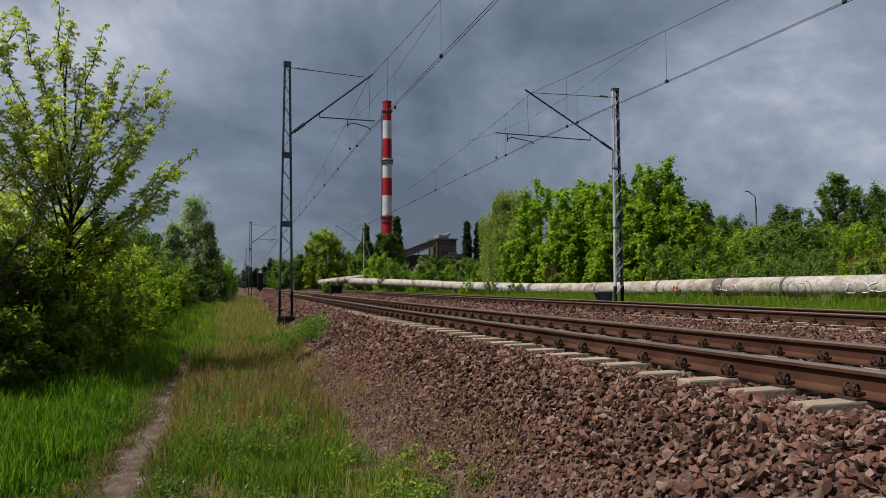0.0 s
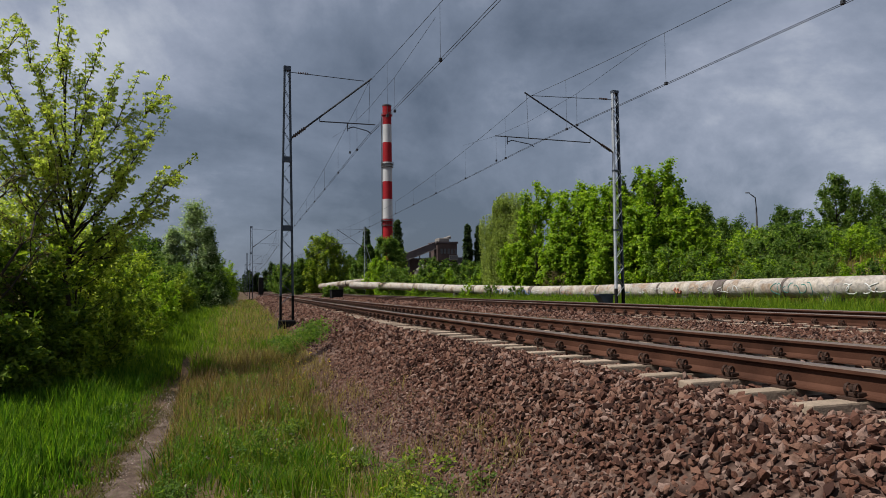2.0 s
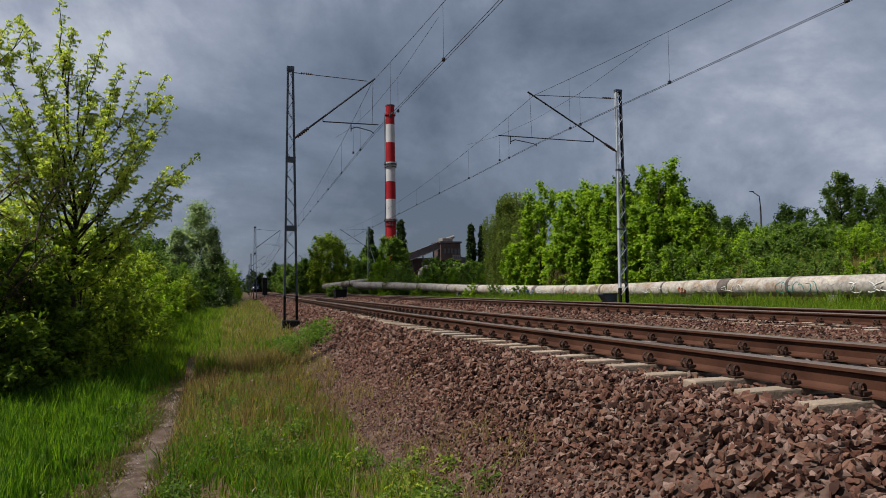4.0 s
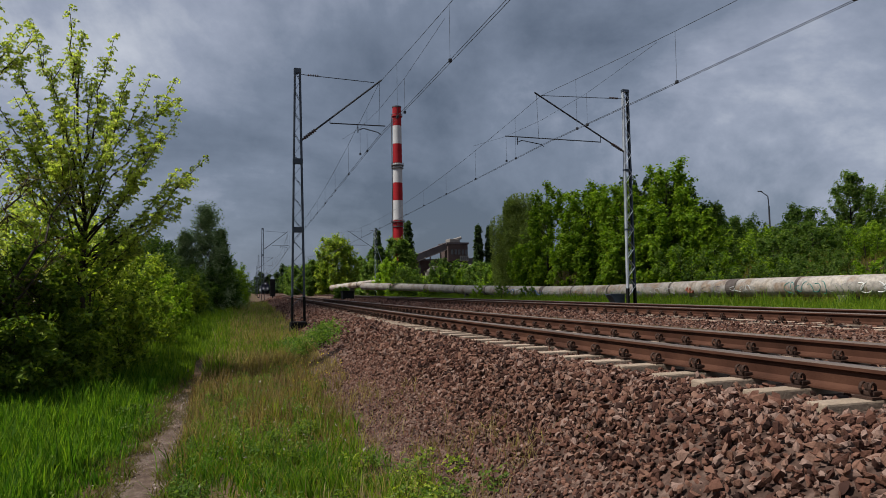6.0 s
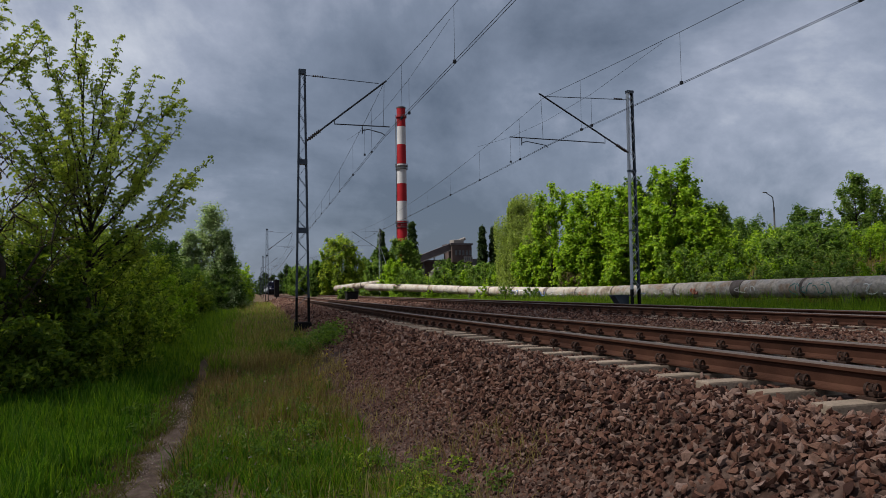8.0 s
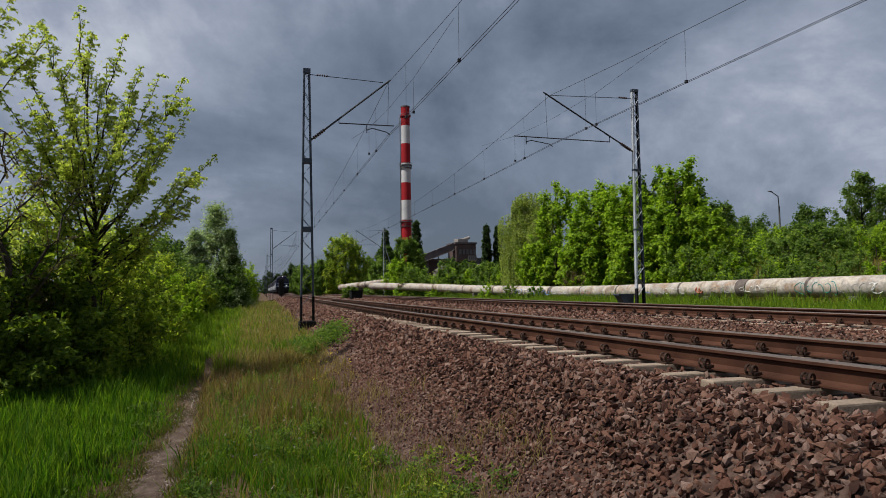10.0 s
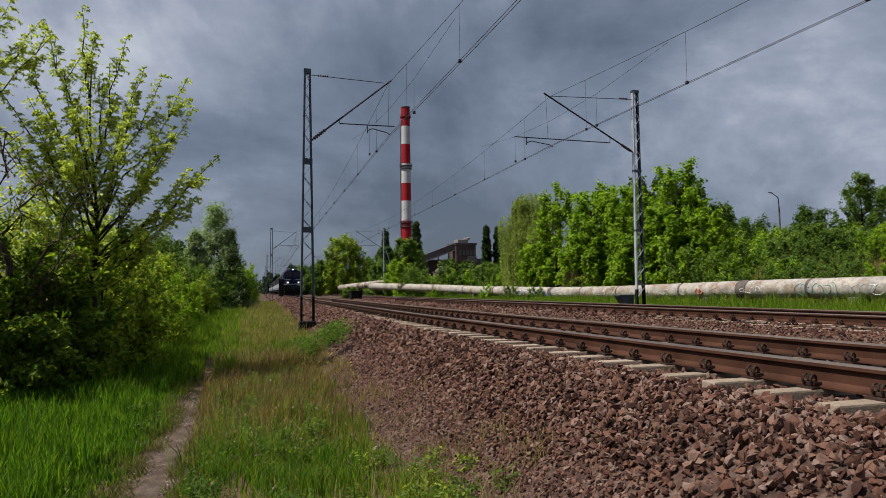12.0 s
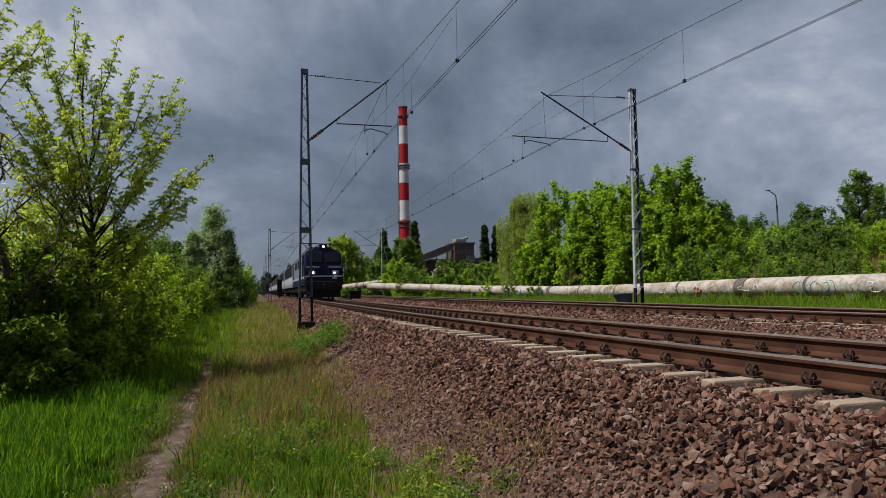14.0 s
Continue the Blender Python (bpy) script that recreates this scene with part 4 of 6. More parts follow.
def clump_leaves(rng, clumps, n, size, aspect=0.6, shell=0.45, flat=0.8, rise=0.35):
    """Leaves over a heap of uneven clumps (x, y, z, r)."""
    C = np.asarray(clumps, float)
    w = C[:, 3] ** 2
    k = rng.choice(len(C), n, p=w / w.sum())
    d = unit(rng.normal(0, 1, (n, 3)))
    r = C[k, 3] * (1 - shell * rng.random(n) ** 1.5) * (1 + 0.22 * np.sin(5 * d[:, 0] + k) * np.sin(6 * d[:, 2] + 2 * k))
    P = C[k, :3] + d * r[:, None] * [1, 1, flat]
    return leaf_quads(rng, P, d + [0, 0, rise], size, aspect)


def limbs(name, lines, n=6):
    """Tapered limbs joined into one mesh: lines of (points, first radius, last radius)."""
    Vs, Fs, o = [], [], 0
    for pts, r0, r1 in lines:
        P = np.asarray(pts, float)
        R = np.linspace(r0, r1, len(P))
        T = unit(np.gradient(P, axis=0))
        U = unit(np.cross(T, np.where(abs(T[:, 2:3]) > 0.9, [[1.0, 0.1, 0]], [[0.1, 0, 1.0]])))
        W = np.cross(U, T)
        a = np.arange(n) * 2 * np.pi / n
        V = P[:, None] + R[:, None, None] * (np.cos(a)[None, :, None] * U[:, None] + np.sin(a)[None, :, None] * W[:, None])
        i = np.arange(len(P) * n).reshape(len(P), n)
        F = np.stack([i[:-1], np.roll(i, -1, 1)[:-1], np.roll(i, -1, 1)[1:], i[1:]], -1).reshape(-1, 4)
        Vs.append(V.reshape(-1, 3))
        Fs.append(F + o)
        o += len(P) * n
    return np_mesh(name, np.concatenate(Vs), np.concatenate(Fs), M_BARK, smooth=True)


def bent(rng, a, b, n=6, wob=0.06, rise=0.0):
    a, b = np.asarray(a, float), np.asarray(b, float)
    f = np.linspace(0, 1, n)[:, None]
    L = np.linalg.norm(b - a)
    w = rng.normal(0, wob * L, (n, 3)) * np.sin(f * np.pi) * 0.5
    return a + (b - a) * f + w + np.array([0, 0, rise * L]) * np.sin(f * np.pi)


def tree(name, label, category, x, y, height, radius, mat, leaves, size, hanging=False, seed=0, base=None):
    """A far tree in two meshes: trunk and limbs, and a crown of clumps of leaves, or of hanging strands of them."""
    rng = np.random.default_rng(seed)
    z0 = float(ground_z(x, y)) if base is None else base
    e = empty(name, label, category, pose(x, y, z0))
    H, R, low = height, radius, 0.15
    clumps = []
    n = 30 if hanging else 60
    for i in range(n):
        a = rng.random() * 2 * math.pi
        h = low + (1 - low) * (i + rng.random()) / n
        t = (h - low) / (1 - low)
        rad = R * math.sin(math.pi * (0.16 + 0.78 * t)) ** 0.7 * rng.uniform(0.25, 0.95)
        cr = R * rng.uniform(0.22, 0.42)
        clumps.append((rad * math.cos(a), rad * math.sin(a), h * H - cr * 0.5, cr))
    lines = [(bent(rng, (0, 0, -0.3), (0, 0, H * 0.86), 7, 0.03), 0.022 * H + 0.02, 0.006 * H)]
    for c in clumps[::2]:
        s = rng.uniform(0.25, 0.6) * c[2]
        lines.append((bent(rng, (0, 0, s), c[:3], 5, 0.08), 0.009 * H, 0.003 * H))
    part("trunk", limbs("trunk", lines), None, e, "dark branching trunk")
    if hanging:
        C = np.array(clumps)
        k = rng.integers(0, len(C), leaves // 14)
        d = unit(rng.normal(0, 1, (len(k), 3)))
        top = C[k, :3] + d * C[k, 3:4]
        drop = np.repeat(rng.uniform(0.1, 0.45, len(k)) * H, 14)
        f = np.tile(np.linspace(0, 1, 14), len(k))
        P = np.repeat(top, 14, 0) - np.stack([0 * f, 0 * f, f * drop], 1) + rng.normal(0, 0.05, (len(f), 3))
        P[:, 2] = np.maximum(P[:, 2], 0.15)
        V = leaf_quads(rng, P, np.repeat(d, 14, 0) * [1, 1, 0.2], size, 0.35)
    else:
        V = clump_leaves(rng, clumps, leaves, size)
    keep = V.reshape(-1, 4, 3)
    keep = keep[keep[:, :, 2].min(1) > -0.1]
    part("crown", np_mesh("crown", keep.reshape(-1, 3), quads(len(keep)), mat), None, e)
    return e


ENVELOPES = {"maple": lambda t: np.sin(np.pi * (0.18 + 0.70 * t)) ** 0.8, "cone": lambda t: (1.02 - t) ** 0.95, "bush": lambda t: np.sin(np.pi * (0.28 + 0.62 * t)) ** 0.6}


def branchy(name, label, category, x, y, height, radius, mat, size, shape="maple", seed=0, low=0.12, n_limbs=60, n_shoots=8, per=22, tuft=0.16, steep=1.1,
            aspect=0.6, tilt=0.6, group="", base=None, bark=1.0):
    """A tree of ascending limbs: each limb carries side shoots, and each shoot its own tuft of leaves, so that the crown shows layers and gaps."""
    rng = np.random.default_rng(seed)
    z0 = float(ground_z(x, y)) if base is None else base
    e = empty(name, label, category, pose(x, y, z0), group)
    H, R = height, radius
    t = low + (1 - low) * (np.arange(n_limbs) + rng.random(n_limbs)) / n_limbs
    a = np.arange(n_limbs) * 2.39996 + rng.normal(0, 0.4, n_limbs)
    r = R * ENVELOPES[shape]((t - low) / (1 - low)) * rng.uniform(0.55, 1.08, n_limbs)
    tip = np.stack([r * np.cos(a), r * np.sin(a), t * H * rng.uniform(0.95, 1.03, n_limbs)], 1)
    start = np.stack([0 * t, 0 * t, np.clip(tip[:, 2] - steep * r, 0.06 * H, 0.9 * H)], 1)
    f = np.linspace(0, 1, 8)[None, :, None]
    L = start[:, None] + (tip - start)[:, None] * f
    L = L + np.stack([np.cos(a), np.sin(a), -0.6 + 0 * a], 1)[:, None] * (0.16 * r[:, None, None] * np.sin(f * np.pi))
    lines = [(bent(rng, (0, 0, -0.3), (0, 0, H * 0.9), 8, 0.02), bark * (0.012 * H + 0.02), 0.004)]
    lines += [(L[k], bark * (0.0035 * H + 0.004), 0.004) for k in range(n_limbs)]
    part("trunk", limbs("trunk", lines, 5), None, e, "dark branching trunk")
    k = np.repeat(np.arange(n_limbs), n_shoots)
    q = rng.uniform(0.25, 1.0, len(k)) ** 0.8
    j = np.minimum((q * 7).astype(int), 6)
    w = (q * 7 - j)[:, None]
    c = L[k, j] * (1 - w) + L[k, j + 1] * w
    d = unit(unit(tip - start)[k] + rng.normal(0, 0.55, (len(k), 3)) + [0, 0, 0.35])
    ln = R * rng.uniform(0.12, 0.38, len(k)) * (1.2 - 0.4 * q)
    m = np.repeat(np.arange(len(k)), per)
    g = rng.random(len(m)) ** 0.8
    out = unit(rng.normal(0, 1, (len(m), 3)))
    P = c[m] + d[m] * (ln[m] * g)[:, None] + out * (R * tuft * (0.35 + 0.65 * np.sin(g * 2.6)) * rng.random(len(m)))[:, None]
    V = leaf_quads(rng, P, out * 0.5 + d[m] * 0.3 + [-0.15, 0, 0.75], size, aspect, tilt)
    keep = V.reshape(-1, 4, 3)
    keep = keep[keep[:, :, 2].min(1) > -0.1]
    part("crown", np_mesh("crown", keep.reshape(-1, 3), quads(len(keep)), mat), None, e)
    return e


# limb tips, relative to the foot, and the height at which each leaves the trunk
SPRAYS = [((-0.31, 0.0, 6.5), 4.6), ((-0.9, 0.2, 6.2), 3.6), ((-1.3, 0.1, 5.7), 3.3), ((-1.7, -0.2, 5.2), 2.9), ((-1.2, 0.3, 4.9), 2.7), ((-1.6, 0.2, 4.3), 2.2), ((0.45, -0.2, 5.95), 3.6),
          ((0.70, 0.2, 5.55), 3.2), ((1.0, 0.3, 5.45), 2.9), ((1.45, 0.0, 5.35), 2.6), ((1.55, -0.2, 4.75), 2.3), ((1.2, 0.3, 4.5), 2.4), ((2.0, 0.1, 3.95), 1.9), ((1.65, -0.4, 3.1), 1.7),
          ((1.35, 0.4, 3.6), 1.8), ((0.1, 0.3, 5.6), 3.4), ((-0.5, -0.4, 5.2), 3.1), ((0.6, -0.5, 4.8), 2.7), ((-0.9, -0.5, 4.3), 2.5), ((-0.3, -0.6, 4.6), 2.7), ((0.4, -0.7, 4.2), 2.5),
          ((-1.0, -0.4, 3.6), 2.0), ((0.9, -0.5, 3.6), 1.9), ((-0.4, -0.7, 3.7), 2.0), ((1.2, -0.5, 2.8), 1.6), ((-0.7, -1.1, 4.6), 2.9), ((0.0, -1.2, 4.4), 2.8), ((-1.1, -0.9, 4.0), 2.5), ((0.55, -1.1, 4.0), 2.5), ((-0.3, -1.3, 3.9), 2.4), ((1.3, -0.6, 4.2), 2.4), ((1.7, -0.3, 3.5), 2.0)]


def near_tree(x, y, sprays, top, seed, label):
    """The slender young tree beside the path: ascending limbs with feathery sprays."""
    rng = np.random.default_rng(seed)
    z0 = float(ground_z(x, y))
    e = empty("tree", label, "tree", pose(x, y, z0))
    tips = sprays
    trunk = bent(rng, (0, 0, -0.3), np.array(top), 10, 0.02)
    lines = [(trunk, 0.06, 0.008)]
    P, D = [], []
    for tip, h in tips:
        a = np.array([np.interp(h, trunk[:, 2], trunk[:, 0]), np.interp(h, trunk[:, 2], trunk[:, 1]), h])
        limb = bent(rng, a, tip, 9, 0.04, -0.06)
        lines.append((limb, 0.022, 0.004))
        L = np.linalg.norm(limb[-1] - limb[0])
        shoots = [limb]
        for s in rng.uniform(0.35, 0.92, 4):
            c = limb[int(s * 8)]
            d = unit(unit(limb[-1] - limb[0]) + rng.normal(0, 0.45, 3) * [1, 1, 0.5] + [0, 0, 0.12])
            shoots.append(c + d * np.linspace(0, rng.uniform(0.35, 0.85) * (1.25 - 0.7 * s), 9)[:, None])
            lines.append((shoots[-1], 0.008, 0.003))
        for q, sh in enumerate(shoots):
            L = np.linalg.norm(sh[-1] - sh[0])
            way = unit(sh[-1] - sh[0])
            for s in np.arange(0.38 if q == 0 else 0.15, 1.0, 0.050 / L):
                # one feathered leaf: a drooping stalk with pairs of leaflets
                j = min(7.999, s * 8)
                c = sh[int(j)] * (1 - j % 1) + sh[int(j) + 1] * (j % 1)
                r = unit(0.55 * way + rng.normal(0, 0.75, 3) * [1, 1, 0.3] + [0, 0, -0.05])
                ln = rng.uniform(0.10, 0.20) * (1.1 - 0.35 * s)
                f = np.repeat(np.linspace(0.2, 1.0, 7), 2)
                side = unit(np.cross(r, [0, 0, 1.0]))
                sg = np.tile([-1.0, 1.0], 7)
                P.append(c + r * (f * ln)[:, None] + side * (sg * 0.03)[:, None] - np.array([0, 0, 0.10]) * (f * f * ln / 0.2)[:, None] + rng.normal(0, 0.008, (14, 3)))
                D.append(np.repeat((r * 0.25 + side * rng.normal(0, 0.3) + [-0.2, 0, 0.95])[None], 14, 0))
    for s in np.arange(0.45, 1.0, 0.02):
        j = min(8.999, s * 9)
        c = trunk[int(j)] * (1 - j % 1) + trunk[int(j) + 1] * (j % 1)
        P.append(c + rng.normal(0, 0.10, (26, 3)))
        D.append(np.repeat(np.array([[0, 0, 1.0]]), 26, 0))
    part("trunk", limbs("trunk", lines, 5), None, e, "dark thin trunk with ascending limbs")
    V = leaf_quads(rng, np.concatenate(P), np.concatenate(D), 0.060, 0.5, 0.75)
    part("crown", np_mesh("crown", V, quads(len(V) // 4), L_NEAR), None, e, "sparse feathery yellow-green leaves")
    return e


NEAR_TREE = near_tree(-2.05, 13.2, SPRAYS, (-0.15, 0.1, 5.6), 11, "slender young tree with feathery yellow-green leaves beside the path")
near_tree(-4.7, 12.6, [((2.0, 0.0, 5.5), 3.5), ((1.8, 0.2, 5.8), 3.6), ((1.35, 0.3, 6.2), 3.8), ((1.3, -0.2, 5.1), 3.2), ((0.6, 0.0, 6.5), 3.9), ((0.2, -0.8, 5.5), 3.2)],
          (-0.1, 0.1, 6.8), 12, "taller feathery-leaved tree whose branches reach over the thicket")
# seconds, and degrees of lean towards the track
SWAY = [(0.0, 0.0), (1.5, -0.15), (3.0, 0.0), (4.3, -0.55), (5.5, -0.2), (6.5, -0.4), (7.5, -0.5), (9.0, -0.2), (11.0, -1.2), (12.5, 0.0), (14.0, -1.1)]


def leaning_tree():
    rng = np.random.default_rng(4)
    x, y = -2.75, 11.0
    e = empty("tree", "leaning dark old trunk with dry reddish twigs", "tree", pose(x, y, float(ground_z(x, y))))
    lines = [(bent(rng, (0.12, 0, -0.3), (-0.35, 0.2, 2.6), 8, 0.04), 0.075, 0.04)]
    P = []
    for tip, h in (((0.75, 0.5, 3.0), 1.2), ((-0.9, 0.2, 3.4), 2.2), ((-0.1, -0.3, 3.6), 2.4), ((0.5, 0.2, 1.9), 0.9), ((-0.6, -0.4, 2.7), 1.6), ((0.2, 0.4, 3.1), 2.0)):
        l = bent(rng, (0.1 - 0.18 * h, 0, h), tip, 8, 0.09)
        lines.append((l, 0.028, 0.006))
        for j in range(2, 8):
            for _ in range(4):
                d = unit(rng.normal(0, 1, 3) + [0, 0, 0.2])
                ln = rng.uniform(0.2, 0.5)
                lines.append((l[j] + d * np.linspace(0, ln, 4)[:, None], 0.006, 0.002))
                P.append(l[j] + d * (rng.random(7) * ln)[:, None])
    P = np.concatenate(P)
    part("trunk", limbs("trunk", lines, 5), None, e, "dark leaning trunk")
    V = leaf_quads(rng, P, np.repeat([[0, 0, 1.0]], len(P), 0), 0.06, 0.5, 1.0)
    part("crown", np_mesh("crown", V, quads(len(V) // 4), L_DRY), None, e, "dry reddish leaves")


leaning_tree()
# thicket along the path, shade put into the L_DARK leaf colour low in front: x, y, height, radius, material, fullness
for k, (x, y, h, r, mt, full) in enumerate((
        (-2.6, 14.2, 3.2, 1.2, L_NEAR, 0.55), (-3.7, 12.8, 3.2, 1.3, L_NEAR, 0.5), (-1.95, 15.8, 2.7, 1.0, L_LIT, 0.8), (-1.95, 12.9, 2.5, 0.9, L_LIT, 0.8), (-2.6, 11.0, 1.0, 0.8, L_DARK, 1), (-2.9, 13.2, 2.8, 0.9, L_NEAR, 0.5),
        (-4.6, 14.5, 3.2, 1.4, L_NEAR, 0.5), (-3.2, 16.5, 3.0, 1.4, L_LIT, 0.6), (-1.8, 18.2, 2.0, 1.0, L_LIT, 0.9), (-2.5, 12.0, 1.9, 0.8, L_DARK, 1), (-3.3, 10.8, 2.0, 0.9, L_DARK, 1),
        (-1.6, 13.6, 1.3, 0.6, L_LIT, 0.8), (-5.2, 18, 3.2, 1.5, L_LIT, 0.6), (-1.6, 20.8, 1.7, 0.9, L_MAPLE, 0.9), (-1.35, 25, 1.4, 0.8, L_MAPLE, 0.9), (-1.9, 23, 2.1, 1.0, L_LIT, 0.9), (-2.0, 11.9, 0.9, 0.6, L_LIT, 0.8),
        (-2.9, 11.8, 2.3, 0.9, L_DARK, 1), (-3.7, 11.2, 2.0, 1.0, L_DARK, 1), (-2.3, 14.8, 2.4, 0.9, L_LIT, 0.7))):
    branchy("bush", "dense green bush in the thicket beside the path, in a shaded leaf colour" if mt is L_DARK else "fresh yellow-green bush in the thicket beside the path", "bush", x, y, h, r, mt, 0.10, "bush", 20 + k, low=0.04,
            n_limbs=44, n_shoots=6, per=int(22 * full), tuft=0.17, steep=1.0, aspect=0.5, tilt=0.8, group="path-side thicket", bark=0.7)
# the L_BACK cone paints the poplar's shaded right side
for k, (x, y, h, r, mt, shp) in enumerate((
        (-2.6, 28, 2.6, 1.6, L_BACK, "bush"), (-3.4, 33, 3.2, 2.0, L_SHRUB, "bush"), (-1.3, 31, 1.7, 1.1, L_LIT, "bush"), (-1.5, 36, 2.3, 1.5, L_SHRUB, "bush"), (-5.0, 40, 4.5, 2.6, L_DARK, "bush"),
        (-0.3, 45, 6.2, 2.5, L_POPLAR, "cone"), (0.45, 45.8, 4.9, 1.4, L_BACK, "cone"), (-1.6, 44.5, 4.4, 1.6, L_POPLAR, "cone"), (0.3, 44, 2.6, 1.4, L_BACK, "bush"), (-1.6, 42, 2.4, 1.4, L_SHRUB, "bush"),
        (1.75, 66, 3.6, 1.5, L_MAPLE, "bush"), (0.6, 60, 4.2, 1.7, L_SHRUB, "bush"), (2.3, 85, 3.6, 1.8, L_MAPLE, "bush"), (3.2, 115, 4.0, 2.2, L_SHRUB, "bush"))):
    branchy("tree" if shp == "cone" else "bush", "grey-green young poplar beside the path" if shp == "cone" else "leafy green bush along the verge",
            "tree" if shp == "cone" else "bush", x, y, h, r, mt, 0.075 + y * (0.0011 if shp == "cone" else 0.0016), shp, 60 + k, low=0.04, n_limbs=64 if shp == "cone" else 44, n_shoots=8, per=44 if shp == "cone" else 18,
            tuft=0.2, steep=1.5 if shp == "cone" else 1.0, tilt=0.5)
for k, (x, y, h, r) in enumerate(((-9.0, 120, 10.5, 3.0), (-6.5, 122, 9.8, 2.6), (-12.5, 118, 10.5, 3.2), (-16, 110, 9, 3.5))):
    tree("tree", "distant dark tree against the sky", "tree", x, y, h, r, L_FAR, 2200, 0.42, seed=90 + k, base=-0.6)

# behind the pipe; back-row maples in L_BACK have shade put into their leaf colour
for k, (x, y, h, r, mt) in enumerate((
        (24.3, 47.5, 8.3, 2.2, L_MAPLE), (25.2, 43.8, 7.4, 2.3, L_MAPLE), (26.6, 41.0, 7.4, 2.3, L_MAPLE), (28.4, 38.4, 8.0, 2.2, L_MAPLE),
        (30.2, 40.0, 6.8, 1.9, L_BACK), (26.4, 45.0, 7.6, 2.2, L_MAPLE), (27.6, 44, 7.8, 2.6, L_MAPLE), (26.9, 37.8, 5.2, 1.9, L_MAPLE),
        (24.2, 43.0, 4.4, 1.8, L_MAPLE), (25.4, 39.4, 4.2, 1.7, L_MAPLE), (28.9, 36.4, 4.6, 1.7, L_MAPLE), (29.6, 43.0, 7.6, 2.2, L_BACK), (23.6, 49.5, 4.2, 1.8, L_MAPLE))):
    branchy("maple_tree", "fresh bright green young maple behind the pipe", "tree", x, y, h, r, mt, 0.21, "maple", 120 + k, low=0.05, n_limbs=58, n_shoots=8, per=24,
            tuft=0.17, steep=1.25, aspect=0.75, tilt=0.5, group="maples behind the pipe")
tree("willow_tree", "pale hanging willow behind the pipe", "tree", 28.0, 60, 9.4, 3.1, L_WILLOW, 60000, 0.26, True, 140)
rng_s = np.random.default_rng(77)
for k in range(80):
    f = k / 79
    x = 27 + 37 * f + rng_s.uniform(-1.5, 1.5)
    y = 27 + 21 * rng_s.random() + 4 * f
    h = 1.0 + 1.5 * rng_s.random() + 1.0 * max(0, y - 30) / 18
    branchy("bush", "rough green bush on the bank behind the pipe", "bush", x, y, h, 1.4 + rng_s.random(), (L_SHRUB, L_MAPLE, L_BACK, L_SHRUB)[k % 4], 0.20, "bush", 200 + k,
            low=0.03, n_limbs=28, n_shoots=6, per=14, tuft=0.18, tilt=0.5, group="bank bushes")
for k in range(34):
    x = 23.5 + 11 * rng_s.random()
    y = 15 + 15 * rng_s.random()
    branchy("bush", "low green bush on the bank above the pipe", "bush", x, y, 0.7 + 0.9 * rng_s.random() + 0.05 * (x - 23), 0.8 + 0.6 * rng_s.random(), (L_SHRUB, L_BACK, L_MAPLE)[k % 3], 0.13, "bush", 420 + k,
            low=0.03, n_limbs=24, n_shoots=6, per=14, tuft=0.18, tilt=0.5, group="low bank bushes")
for k, (x, y, h, r, mt) in enumerate(((57.6, 50, 8.4, 2.0, L_SHRUB), (60.5, 51, 7.0, 2.6, L_SHRUB), (64, 50, 7.0, 2.6, L_SHRUB), (54.5, 53, 5.6, 2.2, L_BACK), (41.5, 50, 4.9, 2.0, L_BACK), (39.2, 48, 5.2, 2.0, L_SHRUB),
                                      (44.5, 54, 4.6, 2.4, L_BACK), (50, 56, 4.8, 2.6, L_BACK), (36.5, 46, 5.2, 2.1, L_BACK), (68, 52, 7.0, 2.8, L_SHRUB), (34.2, 45, 5.8, 2.0, L_SHRUB), (47.5, 55, 4.5, 2.4, L_SHRUB))):
    branchy("tree", "leafy green tree on the bank", "tree", x, y, h, r, mt, 0.23, "maple", 260 + k, low=0.03, n_limbs=54, n_shoots=8, per=26, tuft=0.22, tilt=0.5)
for k in range(26):
    y = 66 + 30 * rng_s.random()
    x = (0.255 + 0.24 * k / 25) * y + rng_s.uniform(-0.8, 0.8)
    branchy("bush", "low green bush behind the bend of the pipe", "bush", x, y, 1.6 + 2.2 * rng_s.random(), 1.6 + rng_s.random(), (L_MAPLE, L_SHRUB, L_SHRUB)[k % 3], 0.27, "bush", 300 + k,
            low=0.03, n_limbs=24, n_shoots=6, per=12, tuft=0.18, tilt=0.5, group="bushes by the pipe bend", base=-0.3)
